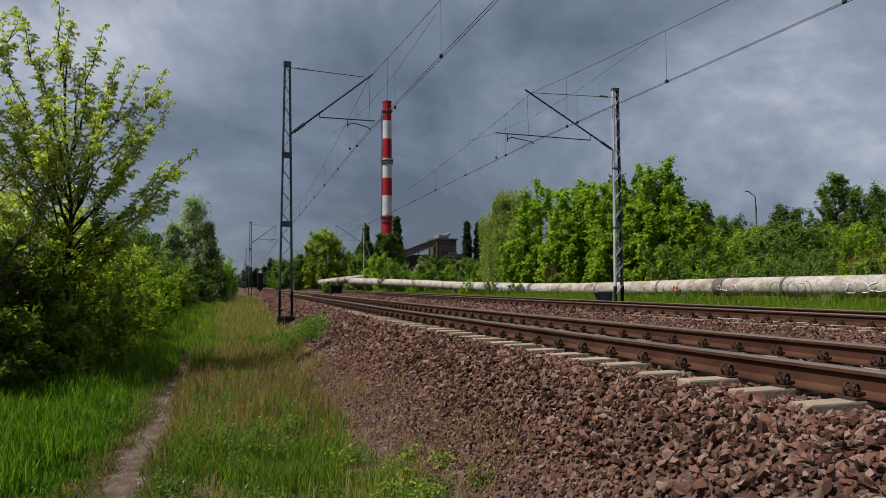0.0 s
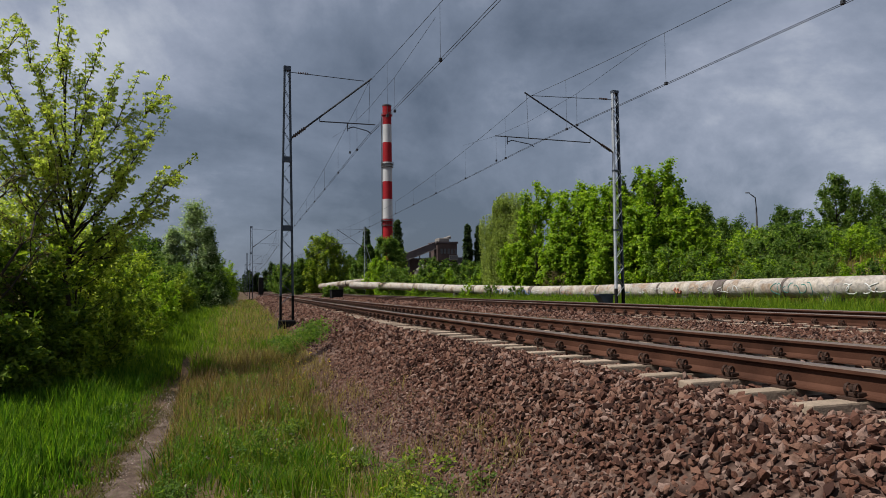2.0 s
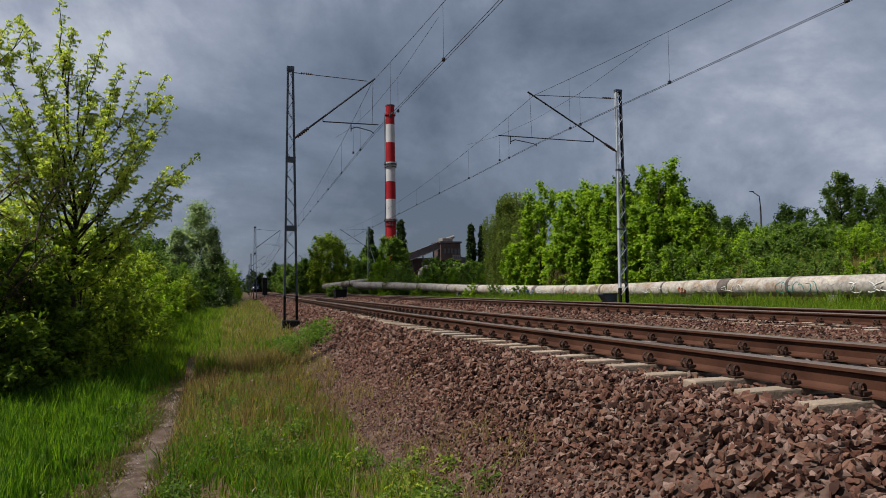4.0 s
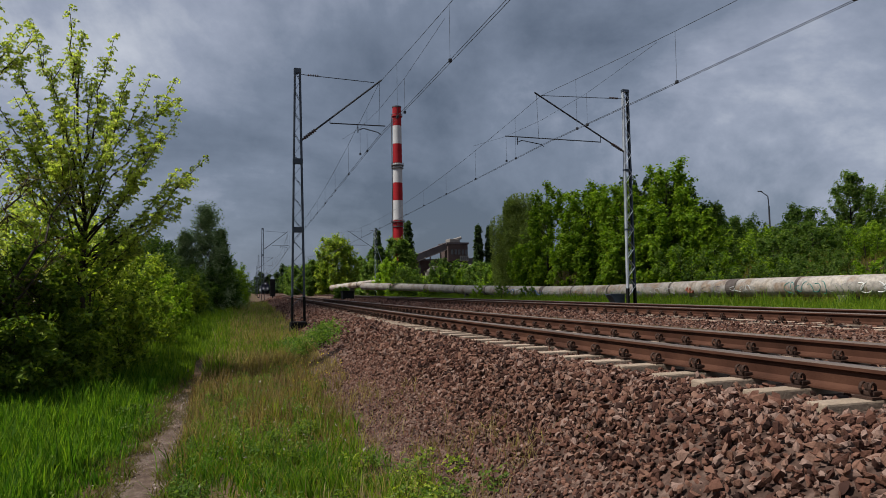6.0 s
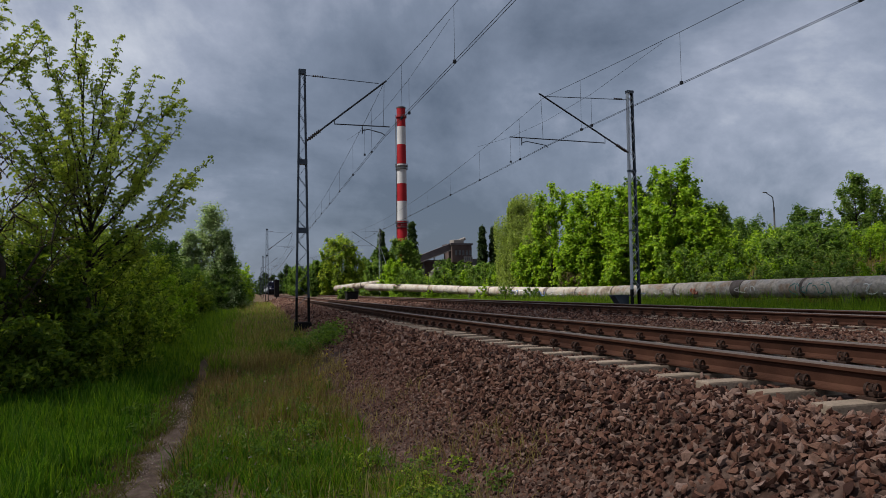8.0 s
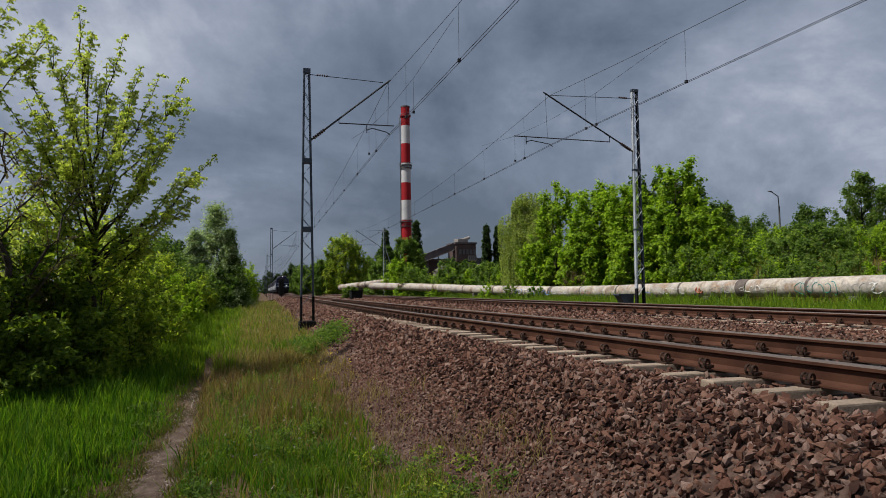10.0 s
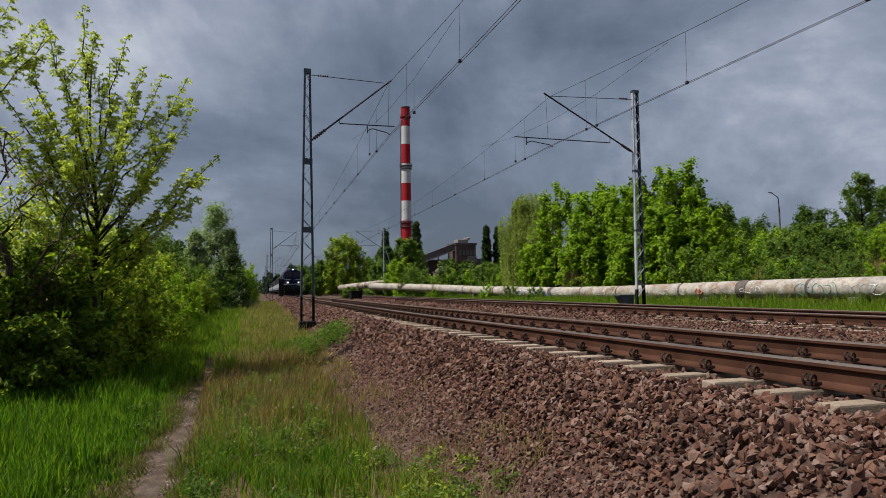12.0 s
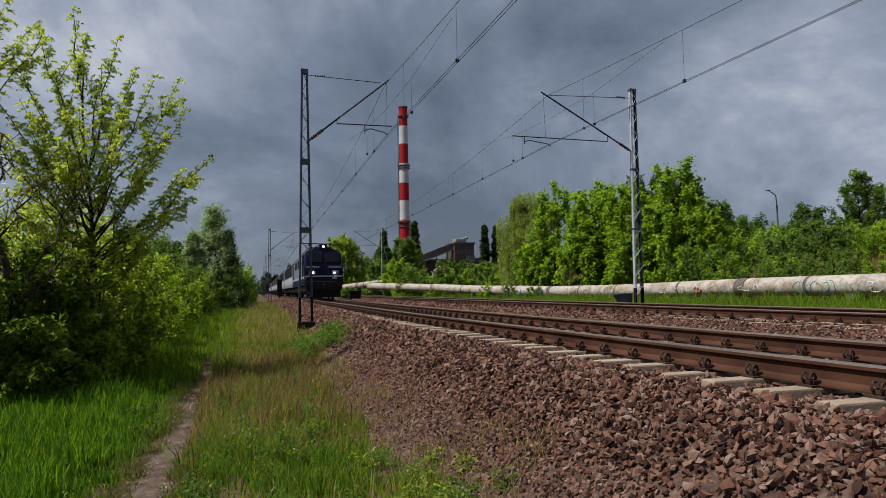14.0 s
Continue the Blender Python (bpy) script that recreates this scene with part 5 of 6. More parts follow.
for k, (x, y, h, r, shp, mt, sz) in enumerate((
        (18.6, 110, 9.4, 3.6, "maple", L_LIT, 0.36), (16.0, 112, 6.0, 2.2, "maple", L_SHRUB, 0.36), (19.6, 78, 4.2, 1.9, "bush", L_MAPLE, 0.26), (22.5, 100, 4.8, 2.6, "bush", L_SHRUB, 0.36), (11.9, 67, 1.2, 0.8, "bush", L_SHRUB, 0.2),
        (39.5, 150, 12.0, 4.2, "maple", L_SHRUB, 0.5), (34.5, 150, 10.5, 2.6, "maple", L_BACK, 0.5), (31.0, 145, 8.0, 3.0, "bush", L_SHRUB, 0.5),
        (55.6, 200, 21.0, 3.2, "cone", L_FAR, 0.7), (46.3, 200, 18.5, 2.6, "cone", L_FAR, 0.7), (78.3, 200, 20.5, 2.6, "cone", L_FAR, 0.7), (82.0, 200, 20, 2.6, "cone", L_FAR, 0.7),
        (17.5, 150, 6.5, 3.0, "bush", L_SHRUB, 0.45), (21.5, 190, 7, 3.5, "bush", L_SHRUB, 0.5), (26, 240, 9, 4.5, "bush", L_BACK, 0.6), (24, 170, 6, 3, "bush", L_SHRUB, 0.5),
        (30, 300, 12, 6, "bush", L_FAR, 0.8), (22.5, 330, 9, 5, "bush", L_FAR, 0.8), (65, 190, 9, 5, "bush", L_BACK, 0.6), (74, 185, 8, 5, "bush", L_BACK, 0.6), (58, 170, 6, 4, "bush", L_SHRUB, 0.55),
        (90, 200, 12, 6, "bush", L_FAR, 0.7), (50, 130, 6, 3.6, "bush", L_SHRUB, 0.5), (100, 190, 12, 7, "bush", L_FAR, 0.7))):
    kind = {"cone": ("poplar_tree", "dark upright poplar far behind the line", "poplar tree"), "maple": ("tree", "rounded leafy tree behind the line", "tree"), "bush": ("bush", "distant green thicket beside the line", "bush")}[shp]
    branchy(kind[0], kind[1], kind[2], x, y, h, r, mt, sz, shp, 340 + k, base=-0.4, low=0.02, n_limbs=90 if shp != "bush" else 44, n_shoots=8, per=26, tuft=0.2 if shp != "cone" else 0.28,
            steep=2.4 if shp == "cone" else 1.1, tilt=0.5)

branchy("bush", "small brown withered shrub behind the pipe", "bush", 23.0, 42.5, 1.9, 1.0, L_DRY, 0.10, "bush", 390, low=0.03, n_limbs=30, n_shoots=6, per=12, tuft=0.2)
for k, (x, y) in enumerate(((20.0, 60.0), (19.2, 63.5), (20.6, 48.0), (17.4, 69.0), (20.9, 44.2), (20.5, 52.5))):
    branchy("bush", "low green brush against the foot of the pipe", "bush", x, y, 0.7 + 0.25 * (k % 3), 0.7, (L_SHRUB, L_MAPLE)[k % 2], 0.13, "bush", 395 + k, low=0.03, n_limbs=22, n_shoots=5, per=10, tuft=0.2, group="brush by the pipe")

# far woods close the horizon
rng_w = np.random.default_rng(9)
C = [(x, 620 + 60 * rng_w.random() + abs(x) * 0.1, 2 + 5 * rng_w.random(), 7 + 5 * rng_w.random()) for x in np.arange(-420, 900, 9.0)]
V = clump_leaves(rng_w, C, 26000, 2.6, 0.7)
tagged(new("far_woods", np_mesh("far_woods", V, quads(len(V) // 4), L_FAR)), "dark far woods along the horizon", "woods", kind="stuff")

# ------------------------------------------------------------- grass
G_LUSH = leaf("lush_grass", [(0.025, 0.068, 0.006), (0.058, 0.132, 0.010), (0.14, 0.215, 0.018)])
G_MIX = leaf("verge_grass", [(0.055, 0.085, 0.009), (0.125, 0.145, 0.016), (0.19, 0.165, 0.034), (0.20, 0.125, 0.06)])
G_MEADOW = leaf("meadow_grass", [(0.05, 0.10, 0.010), (0.10, 0.17, 0.014), (0.19, 0.255, 0.022)])
G_TROD = leaf("trampled_grass", [(0.055, 0.05, 0.018), (0.10, 0.075, 0.035), (0.10, 0.115, 0.02)])
G_SEED = leaf("seeding_grass", [(0.08, 0.05, 0.025), (0.16, 0.10, 0.055), (0.24, 0.17, 0.10)])
G_DRY = leaf("dry_grass", [(0.10, 0.075, 0.03), (0.20, 0.155, 0.07), (0.31, 0.25, 0.135)])


def wave(x, y, s=1.0):
    return 0.5 + 0.5 * np.sin(2.1 * x * s + 1.3 * np.sin(0.9 * y * s)) * np.sin(1.7 * y * s + 1.1 * np.sin(1.4 * x * s))


def blades(name, rng, X, Y, high, wide, mat, label, zfun=ground_z, lean=0.35, grow=None):
    """Bent blades of grass, two faces each."""
    n = len(X)
    base = np.stack([X, Y, zfun(X, Y) - 0.01], 1)
    h = high * rng.uniform(0.35, 1.25, n) * (0.45 + 1.0 * wave(X, Y, 2.3) * (0.4 + 0.9 * wave(X + 3, Y, 6.1)))
    if grow is not None:
        h = h * grow(X, Y)
    a = rng.random(n) * 2 * np.pi
    w = np.stack([np.cos(a), np.sin(a), 0 * a], 1) * (wide * rng.uniform(0.7, 1.3, n))[:, None]
    b = rng.random(n) * 2 * np.pi
    d = np.stack([np.cos(b), np.sin(b), 0 * b], 1) * (h * lean * rng.uniform(0.2, 1.4, n))[:, None]
    up = np.array([0, 0, 1.0]) * h[:, None]
    mid, tip = base + up * 0.55 + d * 0.3, base + up + d
    V = np.stack([base - w, base + w, mid + w * 0.7, mid - w * 0.7, tip + w * 0.12, tip - w * 0.12], 1).reshape(-1, 3)
    i = np.arange(n)[:, None] * 6
    F = np.stack([np.concatenate([i, i + 1, i + 2, i + 3], 1), np.concatenate([i + 3, i + 2, i + 4, i + 5], 1)], 1).reshape(-1, 4)
    return tagged(new(name, np_mesh(name, V, F, mat)), label, "grass", kind="stuff")


def patchy(rng, n, x0, x1, y0, y1, keep, power=1.0):
    """Points thick near y0; keep(x, y) gives the chance that one stays."""
    y = y0 + (y1 - y0) * rng.random(n) ** power
    x = rng.uniform(0, 1, n) * (x1 - x0) + x0
    k = rng.random(n) < keep(x, y)
    return x[k], y[k]


def path_x(y):
    return -0.54 + 0.033 * (y - 5.6) - 0.03 * np.sin(y * 1.3)


rng = np.random.default_rng(3)
off = lambda x, y: abs(x - path_x(y))


def tuft(x, y, s=7.0):
    """Close tufts of two sizes."""
    return np.clip(0.15 + 1.1 * wave(x + 0.31 * y, y - 0.2 * x, s) * (0.45 + 0.9 * wave(x - 0.4 * y, y, s * 0.37)), 0.03, 1)


ragged = lambda x, y: 0.06 + 0.14 * wave(x, y, 4.1) + 0.10 * wave(x, y, 11.0)
x, y = patchy(rng, 105000, -4.5, -0.3, 3.6, 16, lambda x, y: (x < path_x(y)) * np.clip((off(x, y) - ragged(x, y)) / 0.22, 0, 1) * (0.2 + 0.8 * tuft(x, y)), 1.35)
blades("tall_grass", rng, x, y, 0.25, 0.0078, G_LUSH, "lush tall green grass beside the footpath", lean=0.32,
       grow=lambda x, y: (0.30 + 0.70 * smooth_step(0.15, 0.75, off(x, y))) * (0.6 + 0.55 * tuft(x, y, 5.0)))
edge_of_verge = lambda x, y: x - centre(y) < -3.35 + 0.55 * wave(x, y, 2.6) * wave(x, y, 7)
brown = lambda y: smooth_step(6.2, 8.5, y) * (1 - 0.6 * smooth_step(13, 16, y))
x, y = patchy(rng, 60000, -0.6, 2.6, 3.0, 24, lambda x, y: (x > path_x(y)) * np.clip((off(x, y) - ragged(x, y) + 0.06) / 0.2, 0, 1) * edge_of_verge(x, y)
              * np.clip(1.7 * wave(x, y, 1.3) - 0.25, 0, 1) * tuft(x, y), 1.5)
blades("verge_grass", rng, x, y, 0.15, 0.0046, G_MIX, "mixed green and yellowing verge grass by the ballast", lean=0.6)
x, y = patchy(rng, 66000, -0.5, 2.2, 3.0, 18, lambda x, y: (x > path_x(y)) * np.clip((off(x, y) - ragged(x, y) - 0.02) / 0.25, 0, 1) * edge_of_verge(x, y)
              * np.clip(2.2 * wave(x + 1.3, y, 1.6) - 0.55, 0, 1) * tuft(x, y, 6.0) * (1 - 0.5 * brown(y)), 1.5)
blades("short_grass", rng, x, y, 0.19, 0.005, G_LUSH, "fresh green tufts of short grass on the verge", lean=0.55)
x, y = patchy(rng, 11000, -0.2, 1.9, 3.4, 10, lambda x, y: (x > path_x(y) + 0.25) * edge_of_verge(x, y) * np.clip(3.0 * wave(x - 0.7, y + 2.1, 2.2) - 1.5, 0, 1), 1.4)
blades("tall_grass", rng, x, y, 0.21, 0.005, G_MEADOW, "taller bright green tufts in the verge", lean=0.45)
x, y = patchy(rng, 60000, -0.4, 2.9, 3.0, 26, lambda x, y: (x > path_x(y) + 0.12) * (x - centre(y) < -2.75) * np.clip(0.45 * wave(x, y, 0.8) ** 1.5 + 0.85 * brown(y) * wave(x + 2, y, 1.1), 0, 1) * tuft(x, y, 4.0), 1.3)
blades("dry_grass", rng, x, y, 0.19, 0.004, G_DRY, "dry straw-coloured grass among the green", lean=0.5)
x, y = patchy(rng, 13000, -0.4, 1.9, 6.0, 16, lambda x, y: (x > path_x(y) + 0.1) * edge_of_verge(x, y) * brown(y) * wave(x + 0.9, y, 1.7), 1.2)
blades("seeding_grass", rng, x, y, 0.34, 0.0038, G_SEED, "thin reddish-brown seeding grass in the verge", lean=0.35)
x, y = patchy(rng, 46000, -1.4, 0.6, 3.2, 13, lambda x, y: np.clip((off(x, y) - 0.05) / 0.08, 0, 1) * np.clip((0.55 - off(x, y)) / 0.3, 0, 1) * tuft(x, y, 9.0), 1.4)
blades("trampled_grass", rng, x, y, 0.10, 0.004, G_TROD, "brown trampled grass along the footpath", lean=1.1)
x, y = patchy(rng, 9000, -1.4, 0.9, 3.6, 14, lambda x, y: np.clip((off(x, y) - 0.10) / 0.05, 0, 1) * np.clip((0.42 - off(x, y)) / 0.12, 0, 1) * np.clip(2.6 * wave(x, y, 3.1) - 1.1, 0, 1), 1.3)
blades("path_tufts", rng, x, y, 0.24, 0.005, G_LUSH, "green grass tufts that hang over the footpath", lean=0.9)
x, y = patchy(rng, 7000, 1.0, 2.4, 3.9, 8.0, lambda x, y: (x - centre(y) > -3.5) * (x - centre(y) < -2.35) * np.clip(2.4 * wave(x, y, 2.9) - 1.0, 0, 1) * tuft(x, y, 8.0), 1.5)
blades("dry_grass", rng, x, y, 0.13, 0.0034, G_DRY, "thin dry sprigs among the edge stones", lean=0.7)
# behind the viewer the verge goes on
x, y = patchy(rng, 42000, -4.5, -0.3, -6, 4.2, lambda x, y: (x < path_x(y)) * np.clip((off(x, y) - ragged(x, y)) / 0.25, 0, 1) * (0.3 + 0.7 * tuft(x, y)), 1.0)
blades("tall_grass", rng, x, y, 0.26, 0.009, G_LUSH, "lush green grass farther back along the footpath", lean=0.4)
x, y = patchy(rng, 26000, -0.8, 1.6, -6, 3.6, lambda x, y: (x > path_x(y)) * np.clip((off(x, y) - ragged(x, y)) / 0.25, 0, 1) * (0.3 + 0.7 * tuft(x, y)) * ((abs(x) > 0.25) | (abs(y) > 0.35)), 1.0)
blades("verge_grass", rng, x, y, 0.15, 0.008, G_MIX, "mixed green grass of the verge farther back", lean=0.5)
x, y = patchy(rng, 42000, -3.5, 5.5, 16, 75, lambda x, y: ((abs(x - path_x(y)) > 0.3) | (y > 16.5)) * (x - centre(y) < -2.9) * (x > -3.5 + 0.03 * y) * (0.5 + 0.5 * smooth_step(1.0, -0.4, x - 0.03 * y)), 1.7)
blades("verge_grass", rng, x, y, 0.21, 0.011, G_MEADOW, "bright green verge grass along the railway")
x, y = patchy(rng, 60000, -1.5, 5.5, 14, 75, lambda x, y: (x - centre(y) < -2.8) * (x > path_x(y) + 0.1) * (0.15 + 0.6 * wave(x, y, 0.6)), 1.7)
blades("dry_grass", rng, x, y, 0.26, 0.008, G_DRY, "pale dry grass stems along the railway", lean=0.5)
x, y = patchy(rng, 34000, -2.5, 1.5, 13, 50, lambda x, y: 0.9 * (x < path_x(y) + 0.5) * ((abs(x - path_x(y)) > 0.09) | (y > 16.5)), 1.4)
blades("tall_grass", rng, x, y, 0.26, 0.012, G_MEADOW, "lush green grass under the bushes")
u, y = patchy(rng, 90000, T2 + 1.95, 15.4, 4, 95, lambda x, y: np.clip((x - T2 - 1.8) / 0.8, 0.2, 1), 1.3)
blades("tall_grass", rng, u + centre(y), y, 0.27, 0.012, G_MEADOW, "lush bright grass between the far track and the pipe")
u, y = patchy(rng, 26000, 13.2, 15.3, 4, 75, lambda x, y: 0.4 + 0.6 * wave(x, y, 0.7), 1.4)
blades("tall_grass", rng, u + centre(y), y, 0.46, 0.013, G_MEADOW, "tall lush grass against the pipe")
u, y = patchy(rng, 30000, 15.9, 30, 10, 80, lambda x, y: 0.8 + 0 * x, 1.3)
blades("bank_grass", rng, u + centre(y), y, 0.55, 0.018, G_MIX, "rough grass on the bank behind the pipe")


# ------------------------------------------------------------- weeds and flowers
def weed(x, y, h, r, n, mat, seed, label, size=0.05):
    rng = np.random.default_rng(seed)
    z = float(ground_z(x, y))
    e = empty("weed", label, "weed", pose(x, y, z), "verge weeds")
    lines, P = [], []
    for i in range(1):
        a = rng.random() * 6.28
        tip = np.array([math.cos(a) * r * 0.2, math.sin(a) * r * 0.2, h])
        l = bent(rng, (0, 0, -0.02), tip, 5, 0.06)
        lines.append((l, 0.004, 0.002))
        f = rng.random(n)
        P.append(np.array([0, 0, h]) * f[:, None] + rng.normal(0, r * 0.45, (len(f), 3)) * [1, 1, 0.3])
    P = np.concatenate(P)
    P[:, 2] = np.maximum(P[:, 2], 0.02)
    part("stem", limbs("stem", lines, 4), None, e)
    V = leaf_quads(rng, P, np.repeat([[0, 0, 1.0]], len(P), 0), size, 0.6, 0.6)
    part("leaves", np_mesh("leaves", V, quads(len(V) // 4), mat), None, e)


rng = np.random.default_rng(8)
for k in range(26):
    x, y = 1.05 + 0.75 * rng.random(), 4.3 + 1.5 * rng.random() ** 1.6
    weed(x, y, 0.09 + 0.09 * rng.random(), 0.13, 110, (L_SHRUB, L_LIT)[k % 2], 500 + k, "low leafy green weed at the ballast edge", 0.035)
for k in range(16):
    y = 16 + 6 * rng.random()
    weed(1.6 + 0.9 * rng.random(), 14.2 + 0.35 * (y - 16), 0.28 + 0.15 * rng.random(), 0.32, 220, L_SHRUB, 540 + k, "leafy green weed clump on the verge", 0.06)
for k in range(120):
    y = 4.4 + 8 * rng.random() ** 1.3
    weed(float(path_x(y)) + rng.uniform(0.3, 1.7), y, 0.09 + 0.12 * rng.random(), 0.11, 110, (L_SHRUB, L_SHRUB, L_DARK)[k % 3], 700 + k, "small broad-leaved weed in the verge", 0.032)
for k in range(22):
    y = 5 + 9 * rng.random()
    weed(float(path_x(y)) + rng.choice([-1, 1]) * rng.uniform(0.3, 0.9), y, 0.15, 0.12, 90, L_SHRUB, 570 + k, "small broad-leaved weed beside the footpath", 0.04)
M_PETAL = surface("yellow_petal", [(0.42, 0.34, 0.02), (0.55, 0.45, 0.04)], 5, 0.6)
M_SEEDHEAD = surface("pale_seed_head", [(0.20, 0.17, 0.12), (0.30, 0.27, 0.21)], 5, 0.8)
for nm, mt, n, xr, yr, h in (("yellow_flowers", M_PETAL, 150, (1.1, 2.05), (10.5, 14), 0.18), ("pale_seed_heads", M_SEEDHEAD, 90, (-0.1, 1.5), (4.6, 12), 0.22)):
    x, y = rng.uniform(*xr, n), rng.uniform(*yr, n)
    P = np.stack([x, y, ground_z(x, y) + h * rng.uniform(0.6, 1.2, n)], 1)
    V = leaf_quads(rng, np.repeat(P, 3, 0) + rng.normal(0, 0.008, (n * 3, 3)), np.repeat([[0, 0, 1.0]], n * 3, 0), 0.019, 0.8, 0.6)
    tagged(new(nm, np_mesh(nm, V, quads(len(V) // 4), mt)), "scattered small " + nm.replace("_", " ") + " in the verge", "flowers", kind="stuff")

# ------------------------------------------------------------- ballast stones
def ico():
    bm = bmesh.new()
    bmesh.ops.create_icosphere(bm, subdivisions=1, radius=1.0)
    bm.verts.ensure_lookup_table()
    V = np.array([v.co[:] for v in bm.verts])
    F = np.array([[v.index for v in f.verts] for f in bm.faces])
    bm.free()
    return V, F


IV, IF = ico()


def stone_shapes(rng, n):
    """n angular broken stones, 12 corners each."""
    V = IV[None] * (1 + rng.normal(0, 0.25, (n, 12, 1)))
    cut = unit(rng.normal(0, 1, (n, 8, 3)))
    for j in range(8):
        d = (V * cut[:, j][:, None]).sum(-1, keepdims=True)
        V = V - cut[:, j][:, None] * np.maximum(0, d - 0.42)
    return V * np.stack([rng.uniform(0.8, 1.35, n), rng.uniform(0.7, 1.1, n), rng.uniform(0.5, 0.9, n)], 1)[:, None]


def scatter(rng, u0, u1, y0, y1, step, r, lift, keep=None, deep=0.0):
    """Stones over a stretch of the bed, in offsets from the near track."""
    gy, gu = np.meshgrid(np.arange(y0, y1, step), np.arange(u0, u1, step))
    n = gy.size
    y = gy.ravel() + rng.uniform(-0.6, 0.6, n) * step
    u = gu.ravel() + rng.uniform(-0.6, 0.6, n) * step
    k = np.ones(n, bool)
    for t in (0.0, T2):
        for s in (-0.7525, 0.7525):
            k &= abs(u - t - s) > 0.10
        on = (abs(u - t) < 1.25) & (abs((y - S_FIRST + S_STEP / 2) % S_STEP - S_STEP / 2) < 0.115)
        k &= ~on
    if keep is not None:
        k &= rng.random(n) < keep(u, y)
    u, y = u[k], y[k]
    x = u + centre(y)
    small = 0.5 + 0.5 * smooth_step(-3.2, -2.1, u)
    return np.stack([x, y, bed_z(x, y) + lift * small + rng.uniform(-deep, deep, len(x)) * small], 1), r * small * np.clip(rng.lognormal(0, 0.24, len(x)), 0.5, 1.5)


M_GRIT = surface("grit", [(0.10, 0.07, 0.05), (0.19, 0.145, 0.12), (0.30, 0.25, 0.22)], 30, 0.95, 0, 0.2, 90, "island", 0.7)


def stones(name, rng, sets, label, mat=None, category="ballast"):
    P = np.concatenate([s[0] for s in sets])
    R = np.concatenate([s[1] for s in sets])
    n = len(P)
    S = stone_shapes(rng, n) * (1.13 * R)[:, None, None]
    q = unit(rng.normal(0, 1, (n, 4)))
    w, a, b, c = q.T
    M = np.stack([1 - 2 * (b * b + c * c), 2 * (a * b - c * w), 2 * (a * c + b * w), 2 * (a * b + c * w), 1 - 2 * (a * a + c * c), 2 * (b * c - a * w),
                  2 * (a * c - b * w), 2 * (b * c + a * w), 1 - 2 * (a * a + b * b)], 1).reshape(n, 3, 3)
    S = np.einsum("nij,nkj->nki", M, S) + P[:, None]
    F = (IF[None] + 12 * np.arange(n)[:, None, None]).reshape(-1, 3)
    return tagged(new(name, np_mesh(name, S.reshape(-1, 3), F, mat or M_STONE)), label, category, kind="stuff")


# grit on the footpath
rng = np.random.default_rng(31)
y = 3.0 + 8.5 * rng.random(3800) ** 1.5
x = path_x(y) + rng.normal(0, 0.10, len(y))
gz = ground_z(x + 0.0, y) + 0.022
grit = np.stack([x, y, gz], 1), 0.0075 * rng.lognormal(0, 0.4, len(y))
stones("path_grit", rng, [grit], "small pale grit and crumbs of earth on the footpath", M_GRIT, "gravel")

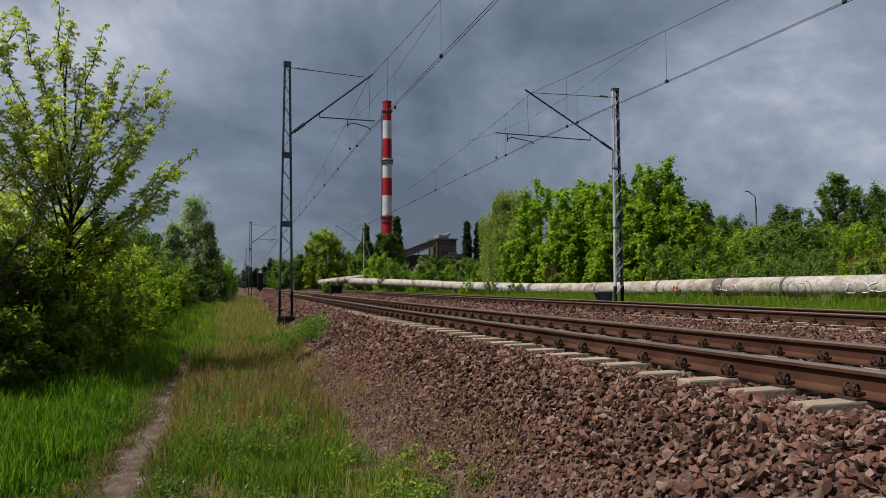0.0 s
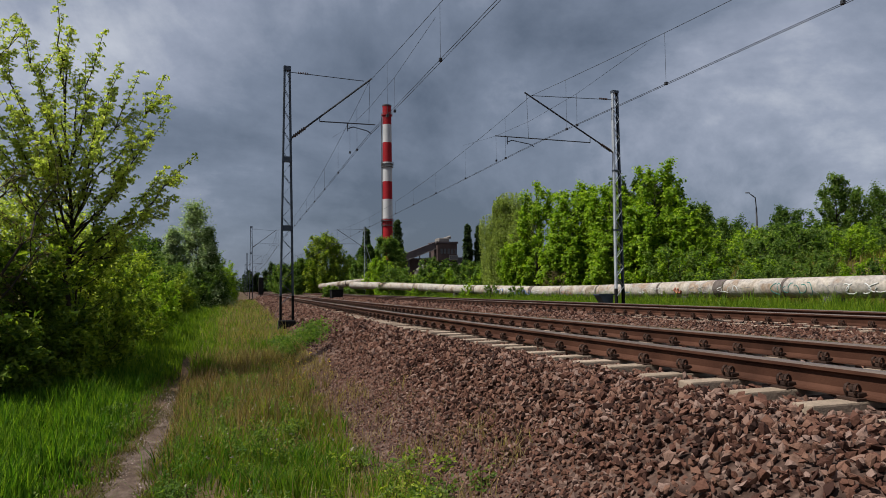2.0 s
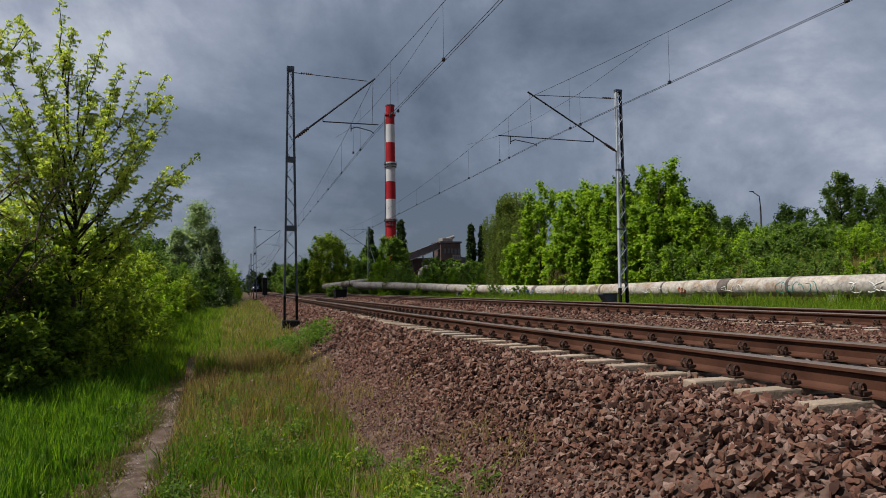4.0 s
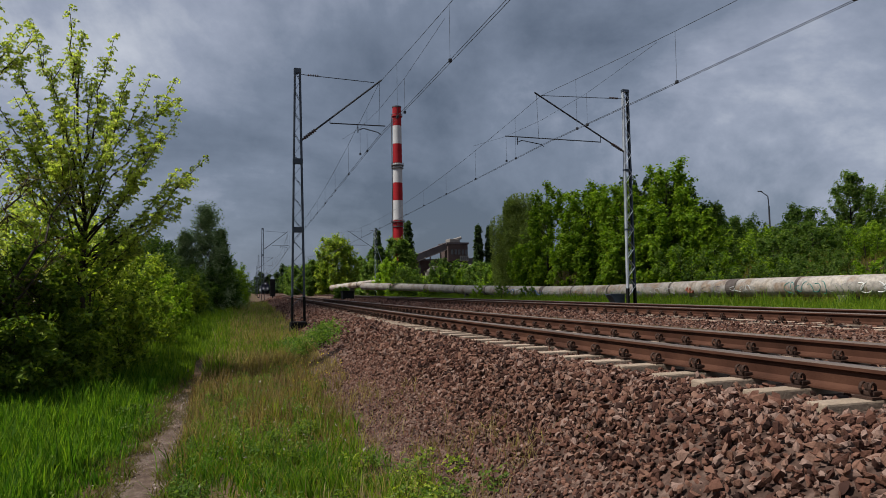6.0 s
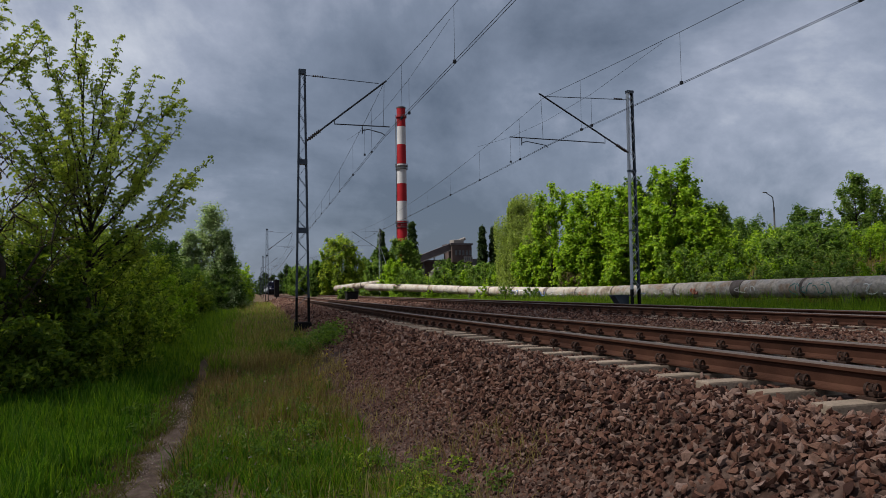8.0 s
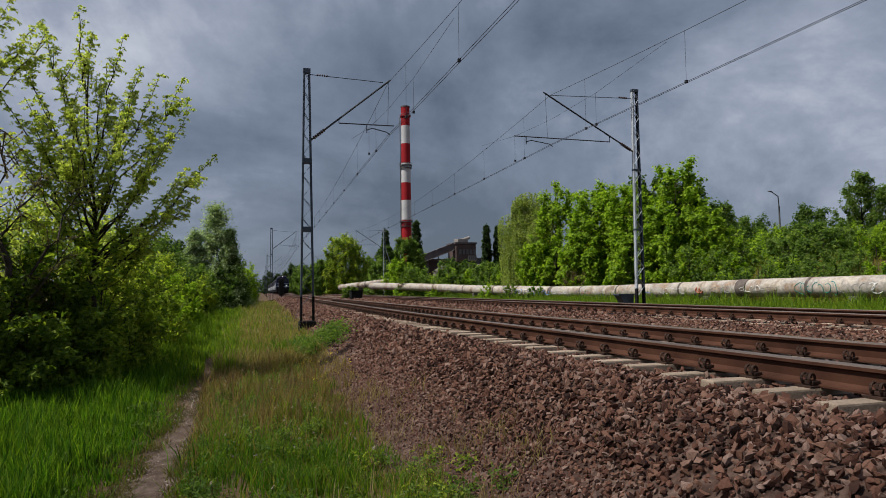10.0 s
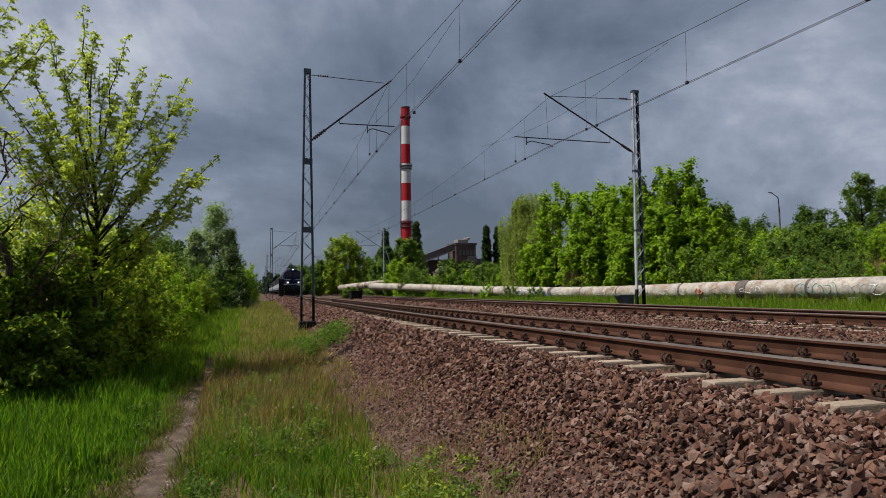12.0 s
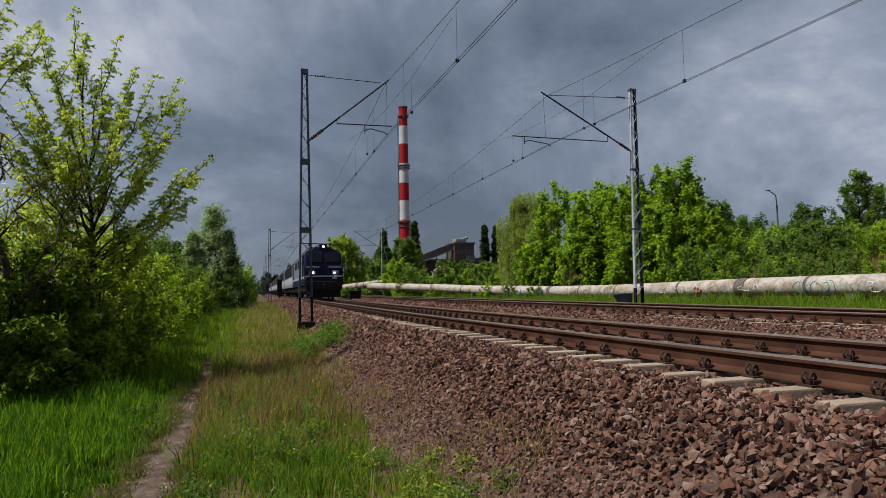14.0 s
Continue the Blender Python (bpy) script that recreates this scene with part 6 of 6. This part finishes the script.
rng = np.random.default_rng(21)
edge = lambda u, y: np.clip((u + 3.35 + 0.25 * wave(u * 3, y, 1.0)) / 1.0, 0.0, 1.0)
stones("ballast", rng, [
    scatter(rng, -3.3, -0.7, 1.2, 9, 0.043, 0.027, 0.004, edge, 0.028), scatter(rng, -2.4, -1.25, 1.2, 10, 0.062, 0.031, 0.026, None, 0.02),
    scatter(rng, -3.45, -2.0, 3.2, 12, 0.029, 0.025, 0.004, lambda u, y: np.clip((u + 3.55) / 0.4, 0, 1) * np.clip((-2.0 - u) / 0.4, 0, 1), 0.010),
    scatter(rng, -3.3, -0.7, 9, 20, 0.060, 0.038, 0.0, edge, 0.02), scatter(rng, -2.3, -1.3, 10, 22, 0.10, 0.042, 0.03, None, 0.016), scatter(rng, -3.2, -0.7, 20, 50, 0.10, 0.056, 0.0, edge, 0.02),
    scatter(rng, -0.72, 0.72, 2.3, 16, 0.062, 0.033, 0.01, None, 0.01), scatter(rng, 0.75, T2 - 0.7, 3, 16, 0.066, 0.036, 0.0, None, 0.015),
    scatter(rng, 0.75, T2 - 0.7, 16, 34, 0.12, 0.06, 0.0, None, 0.02), scatter(rng, T2 - 0.7, T2 + 2.0, 6, 24, 0.11, 0.052, 0.0, None, 0.02), scatter(rng, T2 - 0.7, T2 + 2.0, 24, 60, 0.17, 0.075, 0.0, None, 0.02),
    scatter(rng, 0.75, T2 - 0.7, 34, 75, 0.2, 0.085, 0.0, None, 0.02), scatter(rng, -3.2, -0.7, 50, 90, 0.2, 0.085, 0.0, edge, 0.02),
    scatter(rng, -3.3, T2 + 2.6, -6, 1.2, 0.085, 0.048, 0.0, edge, 0.02), scatter(rng, -0.72, T2 + 2.6, 1.2, 3, 0.085, 0.048, 0.0, None, 0.02), scatter(rng, T2 - 0.7, T2 + 2.6, 3, 6, 0.1, 0.05, 0.0, None, 0.02)],
    "reddish-brown crushed ballast stones between and beside the rails")

# the loose stones nearest the footpath, one by one
loose = empty("loose_ballast", "loose reddish-brown ballast stones on the shoulder", "ballast", kind="structure")
P, R = scatter(rng, -2.5, -1.6, 2.0, 6.5, 0.125, 0.028, 0.036, None, 0.012)
shapes = stone_shapes(rng, 24)
meshes = [np_mesh("stone", s, IF, M_STONE_PART) for s in shapes]
for i, (p, r) in enumerate(list(zip(P, R))[:300]):
    o = new("stone", meshes[i % 24])
    o.parent = loose
    o.matrix_basis = pose(*p, *rng.uniform(0, 360, 3)) @ Matrix.Diagonal((1.2 * r, 1.2 * r, 1.2 * r, 1))

motions()
